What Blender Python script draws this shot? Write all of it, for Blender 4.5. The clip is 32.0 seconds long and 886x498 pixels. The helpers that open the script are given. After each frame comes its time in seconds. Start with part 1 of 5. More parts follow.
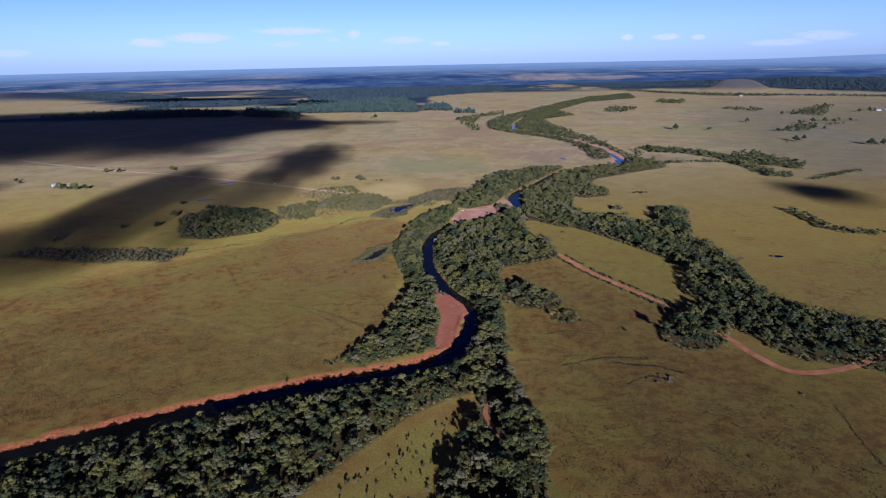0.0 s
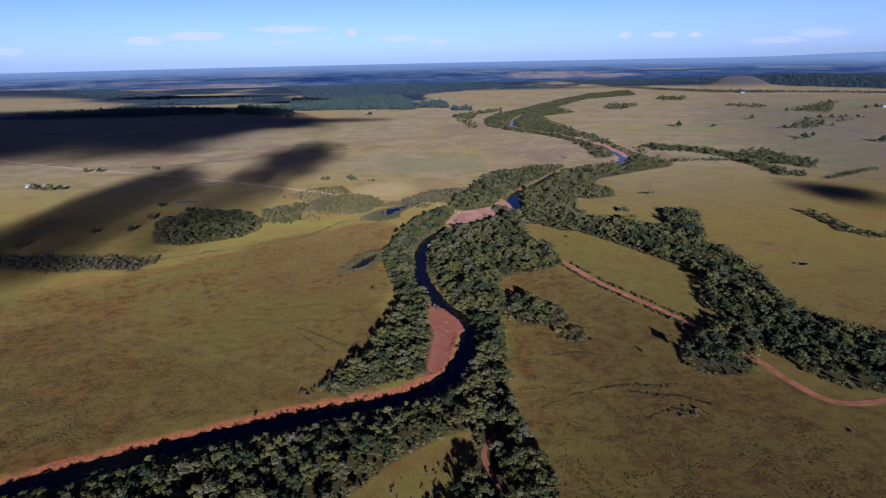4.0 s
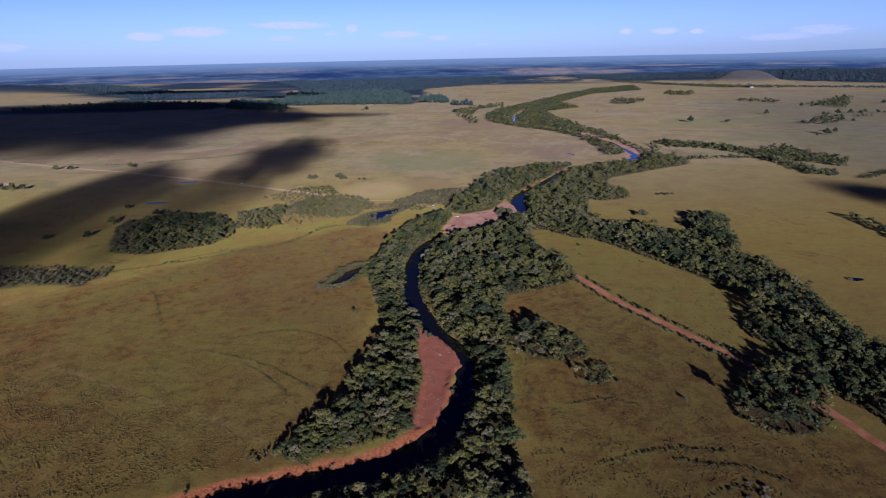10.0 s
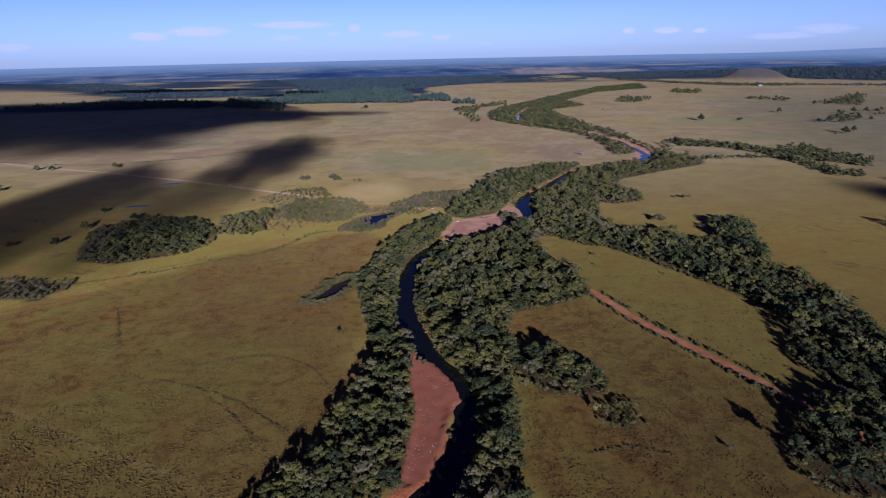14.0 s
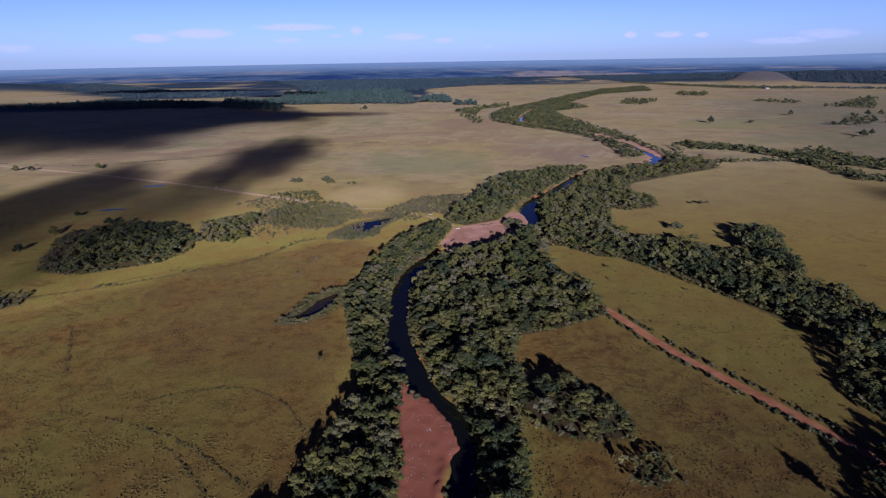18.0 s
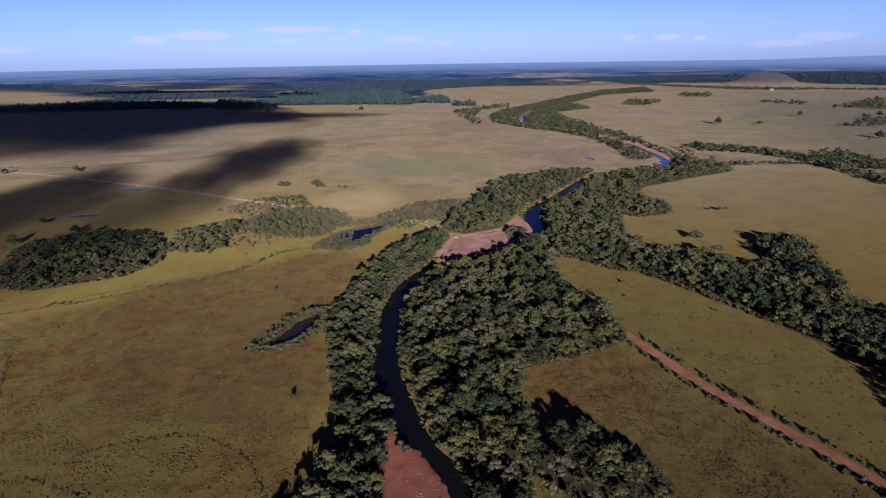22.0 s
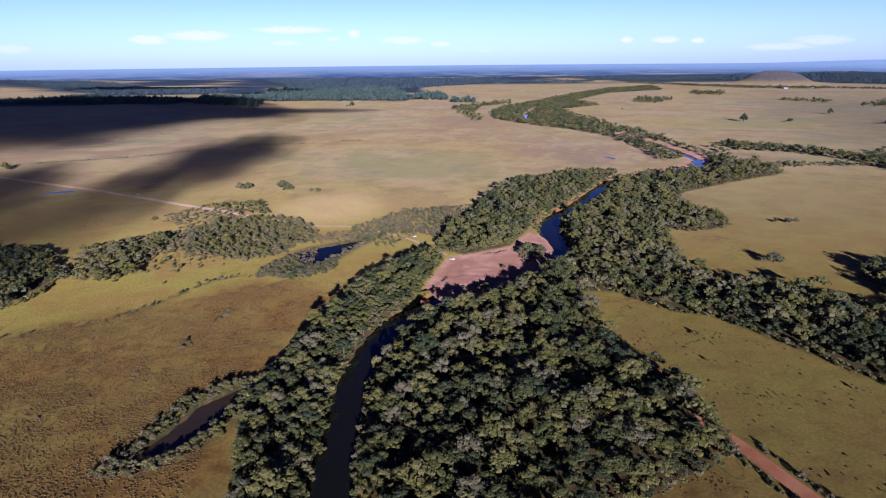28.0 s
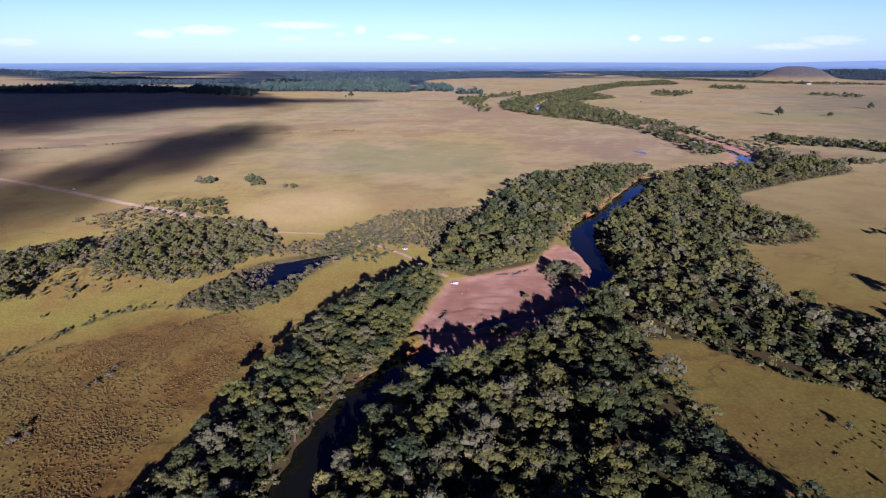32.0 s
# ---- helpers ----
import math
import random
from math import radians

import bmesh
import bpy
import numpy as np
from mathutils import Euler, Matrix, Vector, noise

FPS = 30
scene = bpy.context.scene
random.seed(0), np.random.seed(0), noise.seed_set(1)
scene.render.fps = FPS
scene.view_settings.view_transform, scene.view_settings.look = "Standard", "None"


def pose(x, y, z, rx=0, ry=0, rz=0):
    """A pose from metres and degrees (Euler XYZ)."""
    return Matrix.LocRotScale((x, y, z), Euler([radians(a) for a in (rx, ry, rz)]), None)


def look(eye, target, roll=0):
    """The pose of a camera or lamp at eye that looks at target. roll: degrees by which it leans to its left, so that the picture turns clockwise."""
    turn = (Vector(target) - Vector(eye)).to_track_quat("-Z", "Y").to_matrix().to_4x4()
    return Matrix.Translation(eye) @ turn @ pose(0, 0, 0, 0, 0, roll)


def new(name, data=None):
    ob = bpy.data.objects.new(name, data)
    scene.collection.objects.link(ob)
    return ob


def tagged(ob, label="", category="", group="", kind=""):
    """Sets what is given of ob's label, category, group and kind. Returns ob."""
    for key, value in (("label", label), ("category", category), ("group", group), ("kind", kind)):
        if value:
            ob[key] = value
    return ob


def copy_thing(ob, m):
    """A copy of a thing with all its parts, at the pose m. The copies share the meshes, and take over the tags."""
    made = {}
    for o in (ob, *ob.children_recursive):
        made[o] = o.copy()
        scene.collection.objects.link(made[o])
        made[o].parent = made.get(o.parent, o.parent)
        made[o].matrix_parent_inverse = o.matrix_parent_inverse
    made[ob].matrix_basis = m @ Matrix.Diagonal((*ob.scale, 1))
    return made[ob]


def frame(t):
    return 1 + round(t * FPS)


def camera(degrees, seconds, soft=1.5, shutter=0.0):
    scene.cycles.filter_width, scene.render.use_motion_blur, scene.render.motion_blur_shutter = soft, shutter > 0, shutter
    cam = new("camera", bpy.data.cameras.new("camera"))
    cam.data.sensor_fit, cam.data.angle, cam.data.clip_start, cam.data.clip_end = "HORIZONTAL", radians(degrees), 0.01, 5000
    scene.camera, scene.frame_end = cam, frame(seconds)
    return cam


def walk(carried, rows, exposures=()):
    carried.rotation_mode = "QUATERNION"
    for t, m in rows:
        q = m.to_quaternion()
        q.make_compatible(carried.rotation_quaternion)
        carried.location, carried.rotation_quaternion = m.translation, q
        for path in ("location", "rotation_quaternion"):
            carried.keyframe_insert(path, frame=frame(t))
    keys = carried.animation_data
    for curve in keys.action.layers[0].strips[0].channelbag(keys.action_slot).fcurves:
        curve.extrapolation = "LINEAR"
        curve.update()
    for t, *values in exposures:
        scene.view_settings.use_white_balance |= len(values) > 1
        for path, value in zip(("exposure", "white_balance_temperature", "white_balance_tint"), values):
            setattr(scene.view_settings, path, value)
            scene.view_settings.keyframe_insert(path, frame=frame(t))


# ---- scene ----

# camera and its flight: seconds, x, y, z, heading, downward tilt, roll
cam = camera(70.96, 32.0, soft=1.1)
PATH = [
    (0, 0.0, 0.0, 210.0, 0.0, 16.99, -1.18),
    (3, 2.9, 41.6, 204.8, 0.2, 17.14, -1.3),
    (6, 5.5, 86.3, 196.8, 0.23, 17.18, -1.12),
    (9, 8.6, 130.3, 190.7, 0.17, 17.37, -1.17),
    (11, 10.5, 158.9, 187.4, 0.13, 17.53, -1.22),
    (13, 12.5, 187.9, 182.4, -0.04, 17.52, -1.28),
    (17, 15.1, 243.1, 173.5, -0.15, 17.36, -1.03),
    (19, 16.1, 270.0, 167.4, -0.14, 17.16, -0.89),
    (21, 16.8, 298.7, 163.7, -0.05, 17.09, -0.89),
    (23, 17.9, 327.7, 159.3, 0.02, 17.05, -0.88),
    (25, 18.3, 371.8, 151.7, 0.23, 17.01, -0.82),
    (28, 21.5, 457.6, 135.1, 0.21, 16.95, -0.55),
    (30, 23.7, 518.2, 123.5, 0.02, 17.13, -0.3),
    (32, 24.5, 575.3, 111.7, -0.19, 17.22, 0.0),
]
EXPOSURES = [(t, e, 4830 + 8 * t, 22 + 0.28 * t) for t, e in ((0, 0.7), (8, 0.54), (19, 0.45), (23, 0.58), (25, 0.78), (28, 1.1), (32, 1.15))]
walk(cam, [(t, pose(x, y, z, 90 - tilt, 0, -yaw) @ pose(0, 0, 0, 0, 0, roll)) for t, x, y, z, yaw, tilt, roll in PATH], EXPOSURES)

# ---- light ----
SUN_EL, SUN_AZ = 13.5, 171.6   # degrees; azimuth clockwise from +y, where the sun stands
sun_way = Vector((math.sin(radians(SUN_AZ)) * math.cos(radians(SUN_EL)), math.cos(radians(SUN_AZ)) * math.cos(radians(SUN_EL)), math.sin(radians(SUN_EL))))
sun = new("sun", bpy.data.lights.new("sun", "SUN"))
sun.data.energy, sun.data.angle, sun.data.color = 5.0, radians(0.53), (1.0, 0.92, 0.8)
sun.matrix_world = look(sun_way * 100, (0, 0, 0))


class Nodes:
    """Short-hand for a node tree."""
    def __init__(self, tree):
        self.t = tree
        tree.nodes.clear()

    def add(self, kind, **k):
        n = self.t.nodes.new(kind)
        for key, value in k.items():
            if key == "op":
                n.operation = value
            elif key == "data_type":
                n.data_type = value
            elif key == "blend":
                n.blend_type = value
            elif key == "attr":
                n.attribute_name = value
        return n

    def put(self, n, **k):
        for key, value in k.items():
            key = key.replace("_", " ")
            sock = n.inputs[int(key[1:])] if key[0] == "i" and key[1:].isdigit() else n.inputs[key]
            if isinstance(value, bpy.types.NodeSocket):
                self.t.links.new(value, sock)
            else:
                sock.default_value = value
        return n

    def math(self, op, a, b=0.0, clamp=False):
        n = self.add("ShaderNodeMath", op=op)
        n.use_clamp = clamp
        self.put(n, i0=a, i1=b)
        return n.outputs[0]

    def mix(self, f, a, b, blend="MIX"):
        n = self.add("ShaderNodeMix", data_type="RGBA", blend=blend)
        fix = lambda c: c if isinstance(c, bpy.types.NodeSocket) else (*c, 1.0)[:4]
        self.put(n, i0=f, i6=fix(a), i7=fix(b))
        return n.outputs[2]

    def span(self, v, a, b, c=0.0, d=1.0):
        n = self.add("ShaderNodeMapRange")
        n.interpolation_type = "SMOOTHSTEP"
        self.put(n, i0=v, i1=a, i2=b, i3=c, i4=d)
        return n.outputs[0]

    def noise(self, where, scale, detail=3.0, rough=0.55, warp=0.0):
        n = self.add("ShaderNodeTexNoise")
        self.put(n, Vector=where, Scale=scale, Detail=detail, Roughness=rough, Distortion=warp)
        return n.outputs[0]

    def ramp(self, v, stops):
        n = self.add("ShaderNodeValToRGB")
        self.put(n, Fac=v)
        e = n.color_ramp.elements
        while len(e) < len(stops):
            e.new(0.5)
        for el, (p, c) in zip(e, stops):
            el.position, el.color = p, (*c, 1.0)
        return n.outputs[0]

    def scaled(self, where, sx, sy, sz):
        n = self.add("ShaderNodeVectorMath", op="MULTIPLY")
        self.put(n, i0=where, i1=(sx, sy, sz))
        return n.outputs[0]


world = bpy.data.worlds.new("world")
scene.world = world
world.use_nodes = True
W = Nodes(world.node_tree)
sky = W.add("ShaderNodeTexSky")
sky.sky_type, sky.sun_disc = "NISHITA", False
sky.sun_elevation, sky.sun_rotation = radians(SUN_EL), radians(SUN_AZ)
sky.altitude, sky.air_density, sky.dust_density, sky.ozone_density = 900, 1.0, 0.6, 2.0
sky_tone = W.mix(1.0, sky.outputs[0], (0.825, 0.82, 1.26), "MULTIPLY")
# far plains beyond the ground sheet, and thin fair-weather clouds low over the horizon
aim = W.add("ShaderNodeTexCoord").outputs["Generated"]
axes = W.put(W.add("ShaderNodeSeparateXYZ"), Vector=aim)
up = axes.outputs[2]
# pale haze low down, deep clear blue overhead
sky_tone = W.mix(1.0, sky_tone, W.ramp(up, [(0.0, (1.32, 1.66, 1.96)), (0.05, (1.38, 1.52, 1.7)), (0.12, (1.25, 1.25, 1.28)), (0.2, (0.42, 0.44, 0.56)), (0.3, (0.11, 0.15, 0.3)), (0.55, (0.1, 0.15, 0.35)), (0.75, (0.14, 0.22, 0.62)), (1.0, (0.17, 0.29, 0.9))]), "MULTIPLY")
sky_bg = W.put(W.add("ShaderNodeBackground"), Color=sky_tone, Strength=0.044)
# the far plain: woods and pale fields in belts, painted bluish and fading into painted haze
bearing = W.math("MULTIPLY", W.math("ARCTAN2", axes.outputs[0], axes.outputs[1]), 57.2958)
climb = W.math("MULTIPLY", W.math("ARCSINE", up), 57.2958)
curl = W.noise(W.scaled(aim, 60, 60, 240), 1.0, 4.0, 0.6)


def patches(rows, ragged=1.6):
    """How far a direction lies in one of some ragged patches. Rows: bearing, height, half width and half height in degrees, and density."""
    veil = 0.0
    for ca, ce, cw, ch, cd in rows:
        du = W.math("DIVIDE", W.math("SUBTRACT", bearing, ca), cw)
        dv = W.math("DIVIDE", W.math("SUBTRACT", climb, ce), ch)
        r2 = W.math("ADD", W.math("MULTIPLY", du, du), W.math("MULTIPLY", dv, dv))
        one = W.span(W.math("ADD", r2, W.math("MULTIPLY", curl, ragged)), 1.75, 0.75, 0.0, cd)
        veil = W.math("MAXIMUM", one, veil)
    return veil


FIELDS = [(-19.5, -2.1, 8.5, 0.42, 1.0), (-31.5, -1.7, 4.0, 0.14, 0.7), (-25.0, -1.5, 6.0, 0.12, 0.5), (-14.5, -1.15, 5.5, 0.22, 0.55), (-4.0, -0.95, 5.0, 0.1, 0.4), (9.5, -1.65, 5.2, 0.4, 1.0),
          (14.5, -1.75, 4.0, 0.25, 0.9), (4.0, -1.3, 4.0, 0.1, 0.5), (19.5, -1.3, 5.0, 0.09, 0.7), (29.0, -1.3, 3.5, 0.08, 0.7), (11.0, -0.95, 6.0, 0.07, 0.4), (-30.0, -1.1, 6.0, 0.08, 0.4)]
# dark patches: painted cloud shadows, with some dark woods and a hill
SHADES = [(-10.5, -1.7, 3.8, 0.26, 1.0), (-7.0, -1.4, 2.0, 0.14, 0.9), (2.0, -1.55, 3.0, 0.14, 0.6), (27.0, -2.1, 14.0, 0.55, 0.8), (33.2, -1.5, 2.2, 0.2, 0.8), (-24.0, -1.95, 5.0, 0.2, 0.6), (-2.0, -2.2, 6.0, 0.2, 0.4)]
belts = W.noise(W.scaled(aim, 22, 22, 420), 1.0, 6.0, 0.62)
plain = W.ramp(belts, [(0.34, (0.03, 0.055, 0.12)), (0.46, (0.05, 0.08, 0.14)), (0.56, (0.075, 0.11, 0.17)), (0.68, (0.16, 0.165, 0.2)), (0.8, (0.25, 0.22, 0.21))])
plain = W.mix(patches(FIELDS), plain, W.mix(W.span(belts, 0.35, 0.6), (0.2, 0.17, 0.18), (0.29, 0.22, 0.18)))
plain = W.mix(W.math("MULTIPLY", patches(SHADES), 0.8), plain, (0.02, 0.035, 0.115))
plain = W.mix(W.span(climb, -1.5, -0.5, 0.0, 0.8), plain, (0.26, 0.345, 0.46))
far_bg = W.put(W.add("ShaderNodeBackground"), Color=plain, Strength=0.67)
# each cloud: bearing and height in degrees, half its width and height, density
CLOUDS = [(-23.81, 1.71, 1.64, 0.42, 0.9), (-19.96, 2.05, 2.81, 0.47, 0.9), (-12.45, 2.51, 3.66, 0.36, 0.9), (-7.33, 2.2, 0.61, 0.42, 0.9), (-3.1, 1.64, 2.11, 0.36, 0.8),
          (0.2, 1.31, 1.03, 0.26, 0.8), (16.07, 1.44, 0.61, 0.31, 1), (19.21, 1.41, 1.31, 0.31, 0.9), (21.65, 1.3, 0.61, 0.26, 0.9), (30.49, 1.15, 2.34, 0.42, 0.5),
          (27.52, 0.74, 2.81, 0.31, 0.5), (-33.21, 1.01, 1.5, 0.36, 0.5), (-13.24, 1.47, 1.41, 0.26, 0.5), (-9.18, 1.8, 0.66, 0.21, 0.5), (4.05, 0.69, 0.66, 0.16, 0.3)]
veil = W.math("MULTIPLY", patches(CLOUDS, 1.3), W.span(W.noise(W.scaled(aim, 120, 120, 420), 1.0, 4.0, 0.6), 0.3, 0.6, 0.6, 1.0))
cloud_bg = W.put(W.add("ShaderNodeBackground"), Color=(0.66, 0.62, 0.78, 1.0), Strength=0.76)
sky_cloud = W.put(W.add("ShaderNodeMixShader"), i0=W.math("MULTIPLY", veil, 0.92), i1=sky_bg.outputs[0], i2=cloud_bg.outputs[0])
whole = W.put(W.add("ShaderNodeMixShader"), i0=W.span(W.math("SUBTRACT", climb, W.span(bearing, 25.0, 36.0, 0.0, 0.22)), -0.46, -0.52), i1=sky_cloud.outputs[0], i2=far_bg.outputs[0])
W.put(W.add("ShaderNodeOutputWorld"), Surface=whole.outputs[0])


# ---- materials ----
def material(name):
    m = bpy.data.materials.new(name)
    m.use_nodes = True
    return m, Nodes(m.node_tree)


def finish(n, color, rough, bump=None, strength=0.5, dist=0.3, spec=0.3):
    p = n.add("ShaderNodeBsdfPrincipled")
    n.put(p, Base_Color=color, Roughness=rough, Diffuse_Roughness=0.0 if rough < 0.5 else 1.0, Specular_IOR_Level=spec)
    if bump is not None:
        b = n.put(n.add("ShaderNodeBump"), Strength=strength, Distance=dist, Height=bump)
        n.put(p, Normal=b.outputs[0])
    n.put(n.add("ShaderNodeOutputMaterial"), Surface=p.outputs[0])
    return p


def attr(n, name):
    return n.add("ShaderNodeAttribute", attr=name).outputs["Fac"]


def soil_colour(n, at):
    """Pinkish river sand with damp streaks and gravel specks."""
    flow = n.noise(n.scaled(at, 0.05, 0.32, 1), 1.0, 4.0, 0.6, 0.6)
    broad = n.noise(at, 0.05, 4.0)
    fine = n.noise(at, 1.3, 4.0, 0.65)
    c = n.mix(n.span(broad, 0.35, 0.65), (0.17, 0.086, 0.054), (0.22, 0.122, 0.082))
    c = n.mix(n.math("MULTIPLY", n.span(flow, 0.5, 0.64), 0.6), c, (0.155, 0.072, 0.048))
    return n.mix(n.math("MULTIPLY", n.span(fine, 0.5, 0.75), 0.6), c, (0.13, 0.06, 0.04))


def ground_material():
    m, n = material("savanna_ground")
    at = n.add("ShaderNodeTexCoord").outputs["Object"]
    big = n.noise(at, 0.0045, 5.0, 0.6)
    mid = n.noise(at, 0.028, 6.0, 0.66, 0.3)
    patch = n.noise(at, 0.11, 5.0, 0.68)
    streak = n.noise(n.scaled(at, 0.011, 0.015, 1), 1.0, 5.0, 0.62)
    c = n.mix(n.span(big, 0.4, 0.6), (0.15, 0.12, 0.034), (0.172, 0.115, 0.04))
    c = n.mix(n.span(mid, 0.45, 0.64), c, (0.125, 0.062, 0.024))
    c = n.mix(n.math("MULTIPLY", n.span(patch, 0.48, 0.7), 0.75), c, (0.06, 0.036, 0.013))
    c = n.mix(n.math("MULTIPLY", n.span(streak, 0.45, 0.7), 0.4), c, (0.14, 0.105, 0.045))
    c = n.mix(n.math("MULTIPLY", attr(n, "damp"), n.span(mid, 0.3, 0.6, 0.95, 0.4)), c, (0.122, 0.124, 0.027))
    graze = attr(n, "graze")
    c = n.mix(n.math("MULTIPLY", graze, 0.85), c, n.mix(n.span(mid, 0.35, 0.7), (0.106, 0.07, 0.021), (0.092, 0.056, 0.018)))
    # cattle trails and old flood lines wander through the grass
    trail = n.math("ABSOLUTE", n.math("SUBTRACT", n.noise(at, 0.017, 4.0, 0.55, 0.6), 0.5))
    trail = n.math("MULTIPLY", n.span(trail, 0.013, 0.002), n.span(n.noise(at, 0.009, 2.0), 0.42, 0.6))
    # short green turf up the valley, coarse brown growth on the lower flats
    turf = n.mix(n.span(mid, 0.35, 0.65), (0.195, 0.175, 0.038), (0.19, 0.138, 0.037))
    c = n.mix(n.math("MULTIPLY", n.math("SUBTRACT", 1.0, attr(n, "coarse")), 0.6), c, turf)
    c = n.mix(n.math("MULTIPLY", attr(n, "coarse"), 0.55), c, n.mix(n.span(patch, 0.4, 0.65), (0.132, 0.104, 0.024), (0.088, 0.062, 0.015)))
    northing = n.put(n.add("ShaderNodeSeparateXYZ"), Vector=at)
    upper = n.span(n.math("ADD", northing.outputs[1], n.math("MULTIPLY", big, 160.0)), 600, 740, 0.3, 1.0)
    rust = n.math("MULTIPLY", n.span(n.noise(at, 0.019, 5.0, 0.62, 0.4), 0.44, 0.58), n.math("MAXIMUM", upper, n.math("MAXIMUM", n.span(northing.outputs[0], 0.0, 40.0), n.span(northing.outputs[0], -120.0, -220.0))))
    c = n.mix(n.math("MULTIPLY", n.math("MULTIPLY", attr(n, "coarse"), rust), 0.75), c, n.mix(n.span(patch, 0.42, 0.62), (0.135, 0.08, 0.022), (0.075, 0.036, 0.011)))
    # eastern grass: darker olive growth, with lens edge darkening painted in
    c = n.mix(n.math("MULTIPLY", attr(n, "lush"), 0.52), c, n.mix(n.span(patch, 0.4, 0.65), (0.085, 0.068, 0.019), (0.06, 0.04, 0.013)))
    c = n.mix(n.math("MULTIPLY", trail, 0.5), c, (0.05, 0.034, 0.013))
    c = n.mix(attr(n, "dry"), c, n.mix(n.span(streak, 0.35, 0.65), n.mix(n.span(mid, 0.3, 0.7), (0.166, 0.127, 0.066), (0.104, 0.084, 0.04)), (0.168, 0.124, 0.07)))
    sweep = n.noise(n.scaled(at, 0.0022, 0.0042, 1), 1.0, 6.0, 0.6, 0.8)
    c = n.mix(n.math("MULTIPLY", n.span(sweep, 0.5, 0.62), n.math("MULTIPLY", attr(n, "dry"), 0.85)), c, (0.118, 0.076, 0.044))
    c = n.mix(n.math("MULTIPLY", n.span(sweep, 0.46, 0.36), n.math("MULTIPLY", attr(n, "dry"), 0.75)), c, (0.108, 0.1, 0.038))
    c = n.mix(n.math("MULTIPLY", n.math("MULTIPLY", attr(n, "lush"), attr(n, "dry")), 0.85), c, n.mix(n.span(mid, 0.35, 0.65), (0.088, 0.082, 0.05), (0.06, 0.056, 0.036)))
    copse = n.math("MULTIPLY", n.span(n.noise(at, 0.011, 6.0, 0.7), 0.53, 0.66), attr(n, "dry"))
    c = n.mix(n.math("MULTIPLY", copse, 0.55), c, (0.085, 0.078, 0.05))
    # far hills greyed, the dulling by haze put into their colour
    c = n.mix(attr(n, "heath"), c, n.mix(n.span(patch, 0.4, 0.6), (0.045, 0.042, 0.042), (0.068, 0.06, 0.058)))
    # painted bright spot, and the faint line of an old path
    c = n.mix(attr(n, "pale"), c, (0.26, 0.2, 0.1))
    c = n.mix(attr(n, "marsh"), c, n.mix(n.span(patch, 0.4, 0.6), (0.04, 0.042, 0.018), (0.085, 0.066, 0.035)))
    # far woods, their dark colour tinted blue in place of haze
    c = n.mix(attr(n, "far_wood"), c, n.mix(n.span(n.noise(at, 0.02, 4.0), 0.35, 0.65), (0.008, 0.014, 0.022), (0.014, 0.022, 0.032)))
    tuft = n.add("ShaderNodeTexVoronoi")
    n.put(tuft, Vector=at, Scale=0.7, Randomness=1.0)
    clump = n.noise(at, 0.8, 4.0, 0.7)
    speck = n.math("MULTIPLY", n.span(tuft.outputs[0], 0.15, 0.6), n.span(clump, 0.25, 0.6))
    far = n.math("MULTIPLY", n.math("SUBTRACT", 1.0, n.math("MULTIPLY", attr(n, "dry"), 0.8)), n.math("SUBTRACT", 1.0, n.math("MULTIPLY", graze, 0.7)))
    c = n.mix(n.math("MULTIPLY", n.math("MULTIPLY", speck, far), 0.55), c, n.mix(0.5, c, (0.012, 0.01, 0.004)))
    c = n.mix(n.math("SUBTRACT", 1.0, attr(n, "dry")), c, n.mix(1.0, c, (1.0, 0.9, 0.71), "MULTIPLY"))
    sand = attr(n, "sand")
    c = n.mix(sand, c, soil_colour(n, at))
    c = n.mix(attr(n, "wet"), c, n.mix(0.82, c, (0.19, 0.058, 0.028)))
    c = n.mix(attr(n, "earth"), c, n.mix(n.span(clump, 0.35, 0.65), (0.13, 0.04, 0.015), (0.25, 0.088, 0.034)))
    # leaf litter under the woods, coloured near black to deepen the shade
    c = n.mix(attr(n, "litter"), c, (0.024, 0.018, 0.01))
    height = n.math("ADD", n.math("MULTIPLY", tuft.outputs[0], -0.35), clump)
    p = finish(n, c, 0.9, height, n.math("MULTIPLY", far, n.math("SUBTRACT", 0.2, n.math("MULTIPLY", sand, 0.12))), 0.6, 0.12)
    return m


def leaf_material(name, stops):
    m, n = material(name)
    at = n.add("ShaderNodeTexCoord").outputs["Object"]
    isle = n.add("ShaderNodeNewGeometry").outputs["Random Per Island"]
    tint = n.math("ADD", attr(n, "tint"), n.math("MULTIPLY", n.math("SUBTRACT", isle, 0.5), 0.22))
    c = n.ramp(tint, stops)
    c = n.mix(n.span(n.noise(at, 2.2, 2.0), 0.4, 0.7), c, n.mix(0.35, c, (0.02, 0.03, 0.008)))
    p = n.add("ShaderNodeBsdfPrincipled")
    n.put(p, Base_Color=c, Roughness=0.6, Diffuse_Roughness=1.0, Specular_IOR_Level=0.25)
    tr = n.put(n.add("ShaderNodeBsdfTranslucent"), Color=c)
    mx = n.put(n.add("ShaderNodeMixShader"), i0=0.08, i1=p.outputs[0], i2=tr.outputs[0])
    n.put(n.add("ShaderNodeOutputMaterial"), Surface=mx.outputs[0])
    return m


def bark_material():
    m, n = material("bark")
    at = n.add("ShaderNodeTexCoord").outputs["Object"]
    f = n.noise(n.scaled(at, 6, 6, 1.2), 1.0, 4.0)
    finish(n, n.mix(f, (0.03, 0.022, 0.015), (0.085, 0.068, 0.052)), 0.9, f, 0.6, 0.05)
    return m


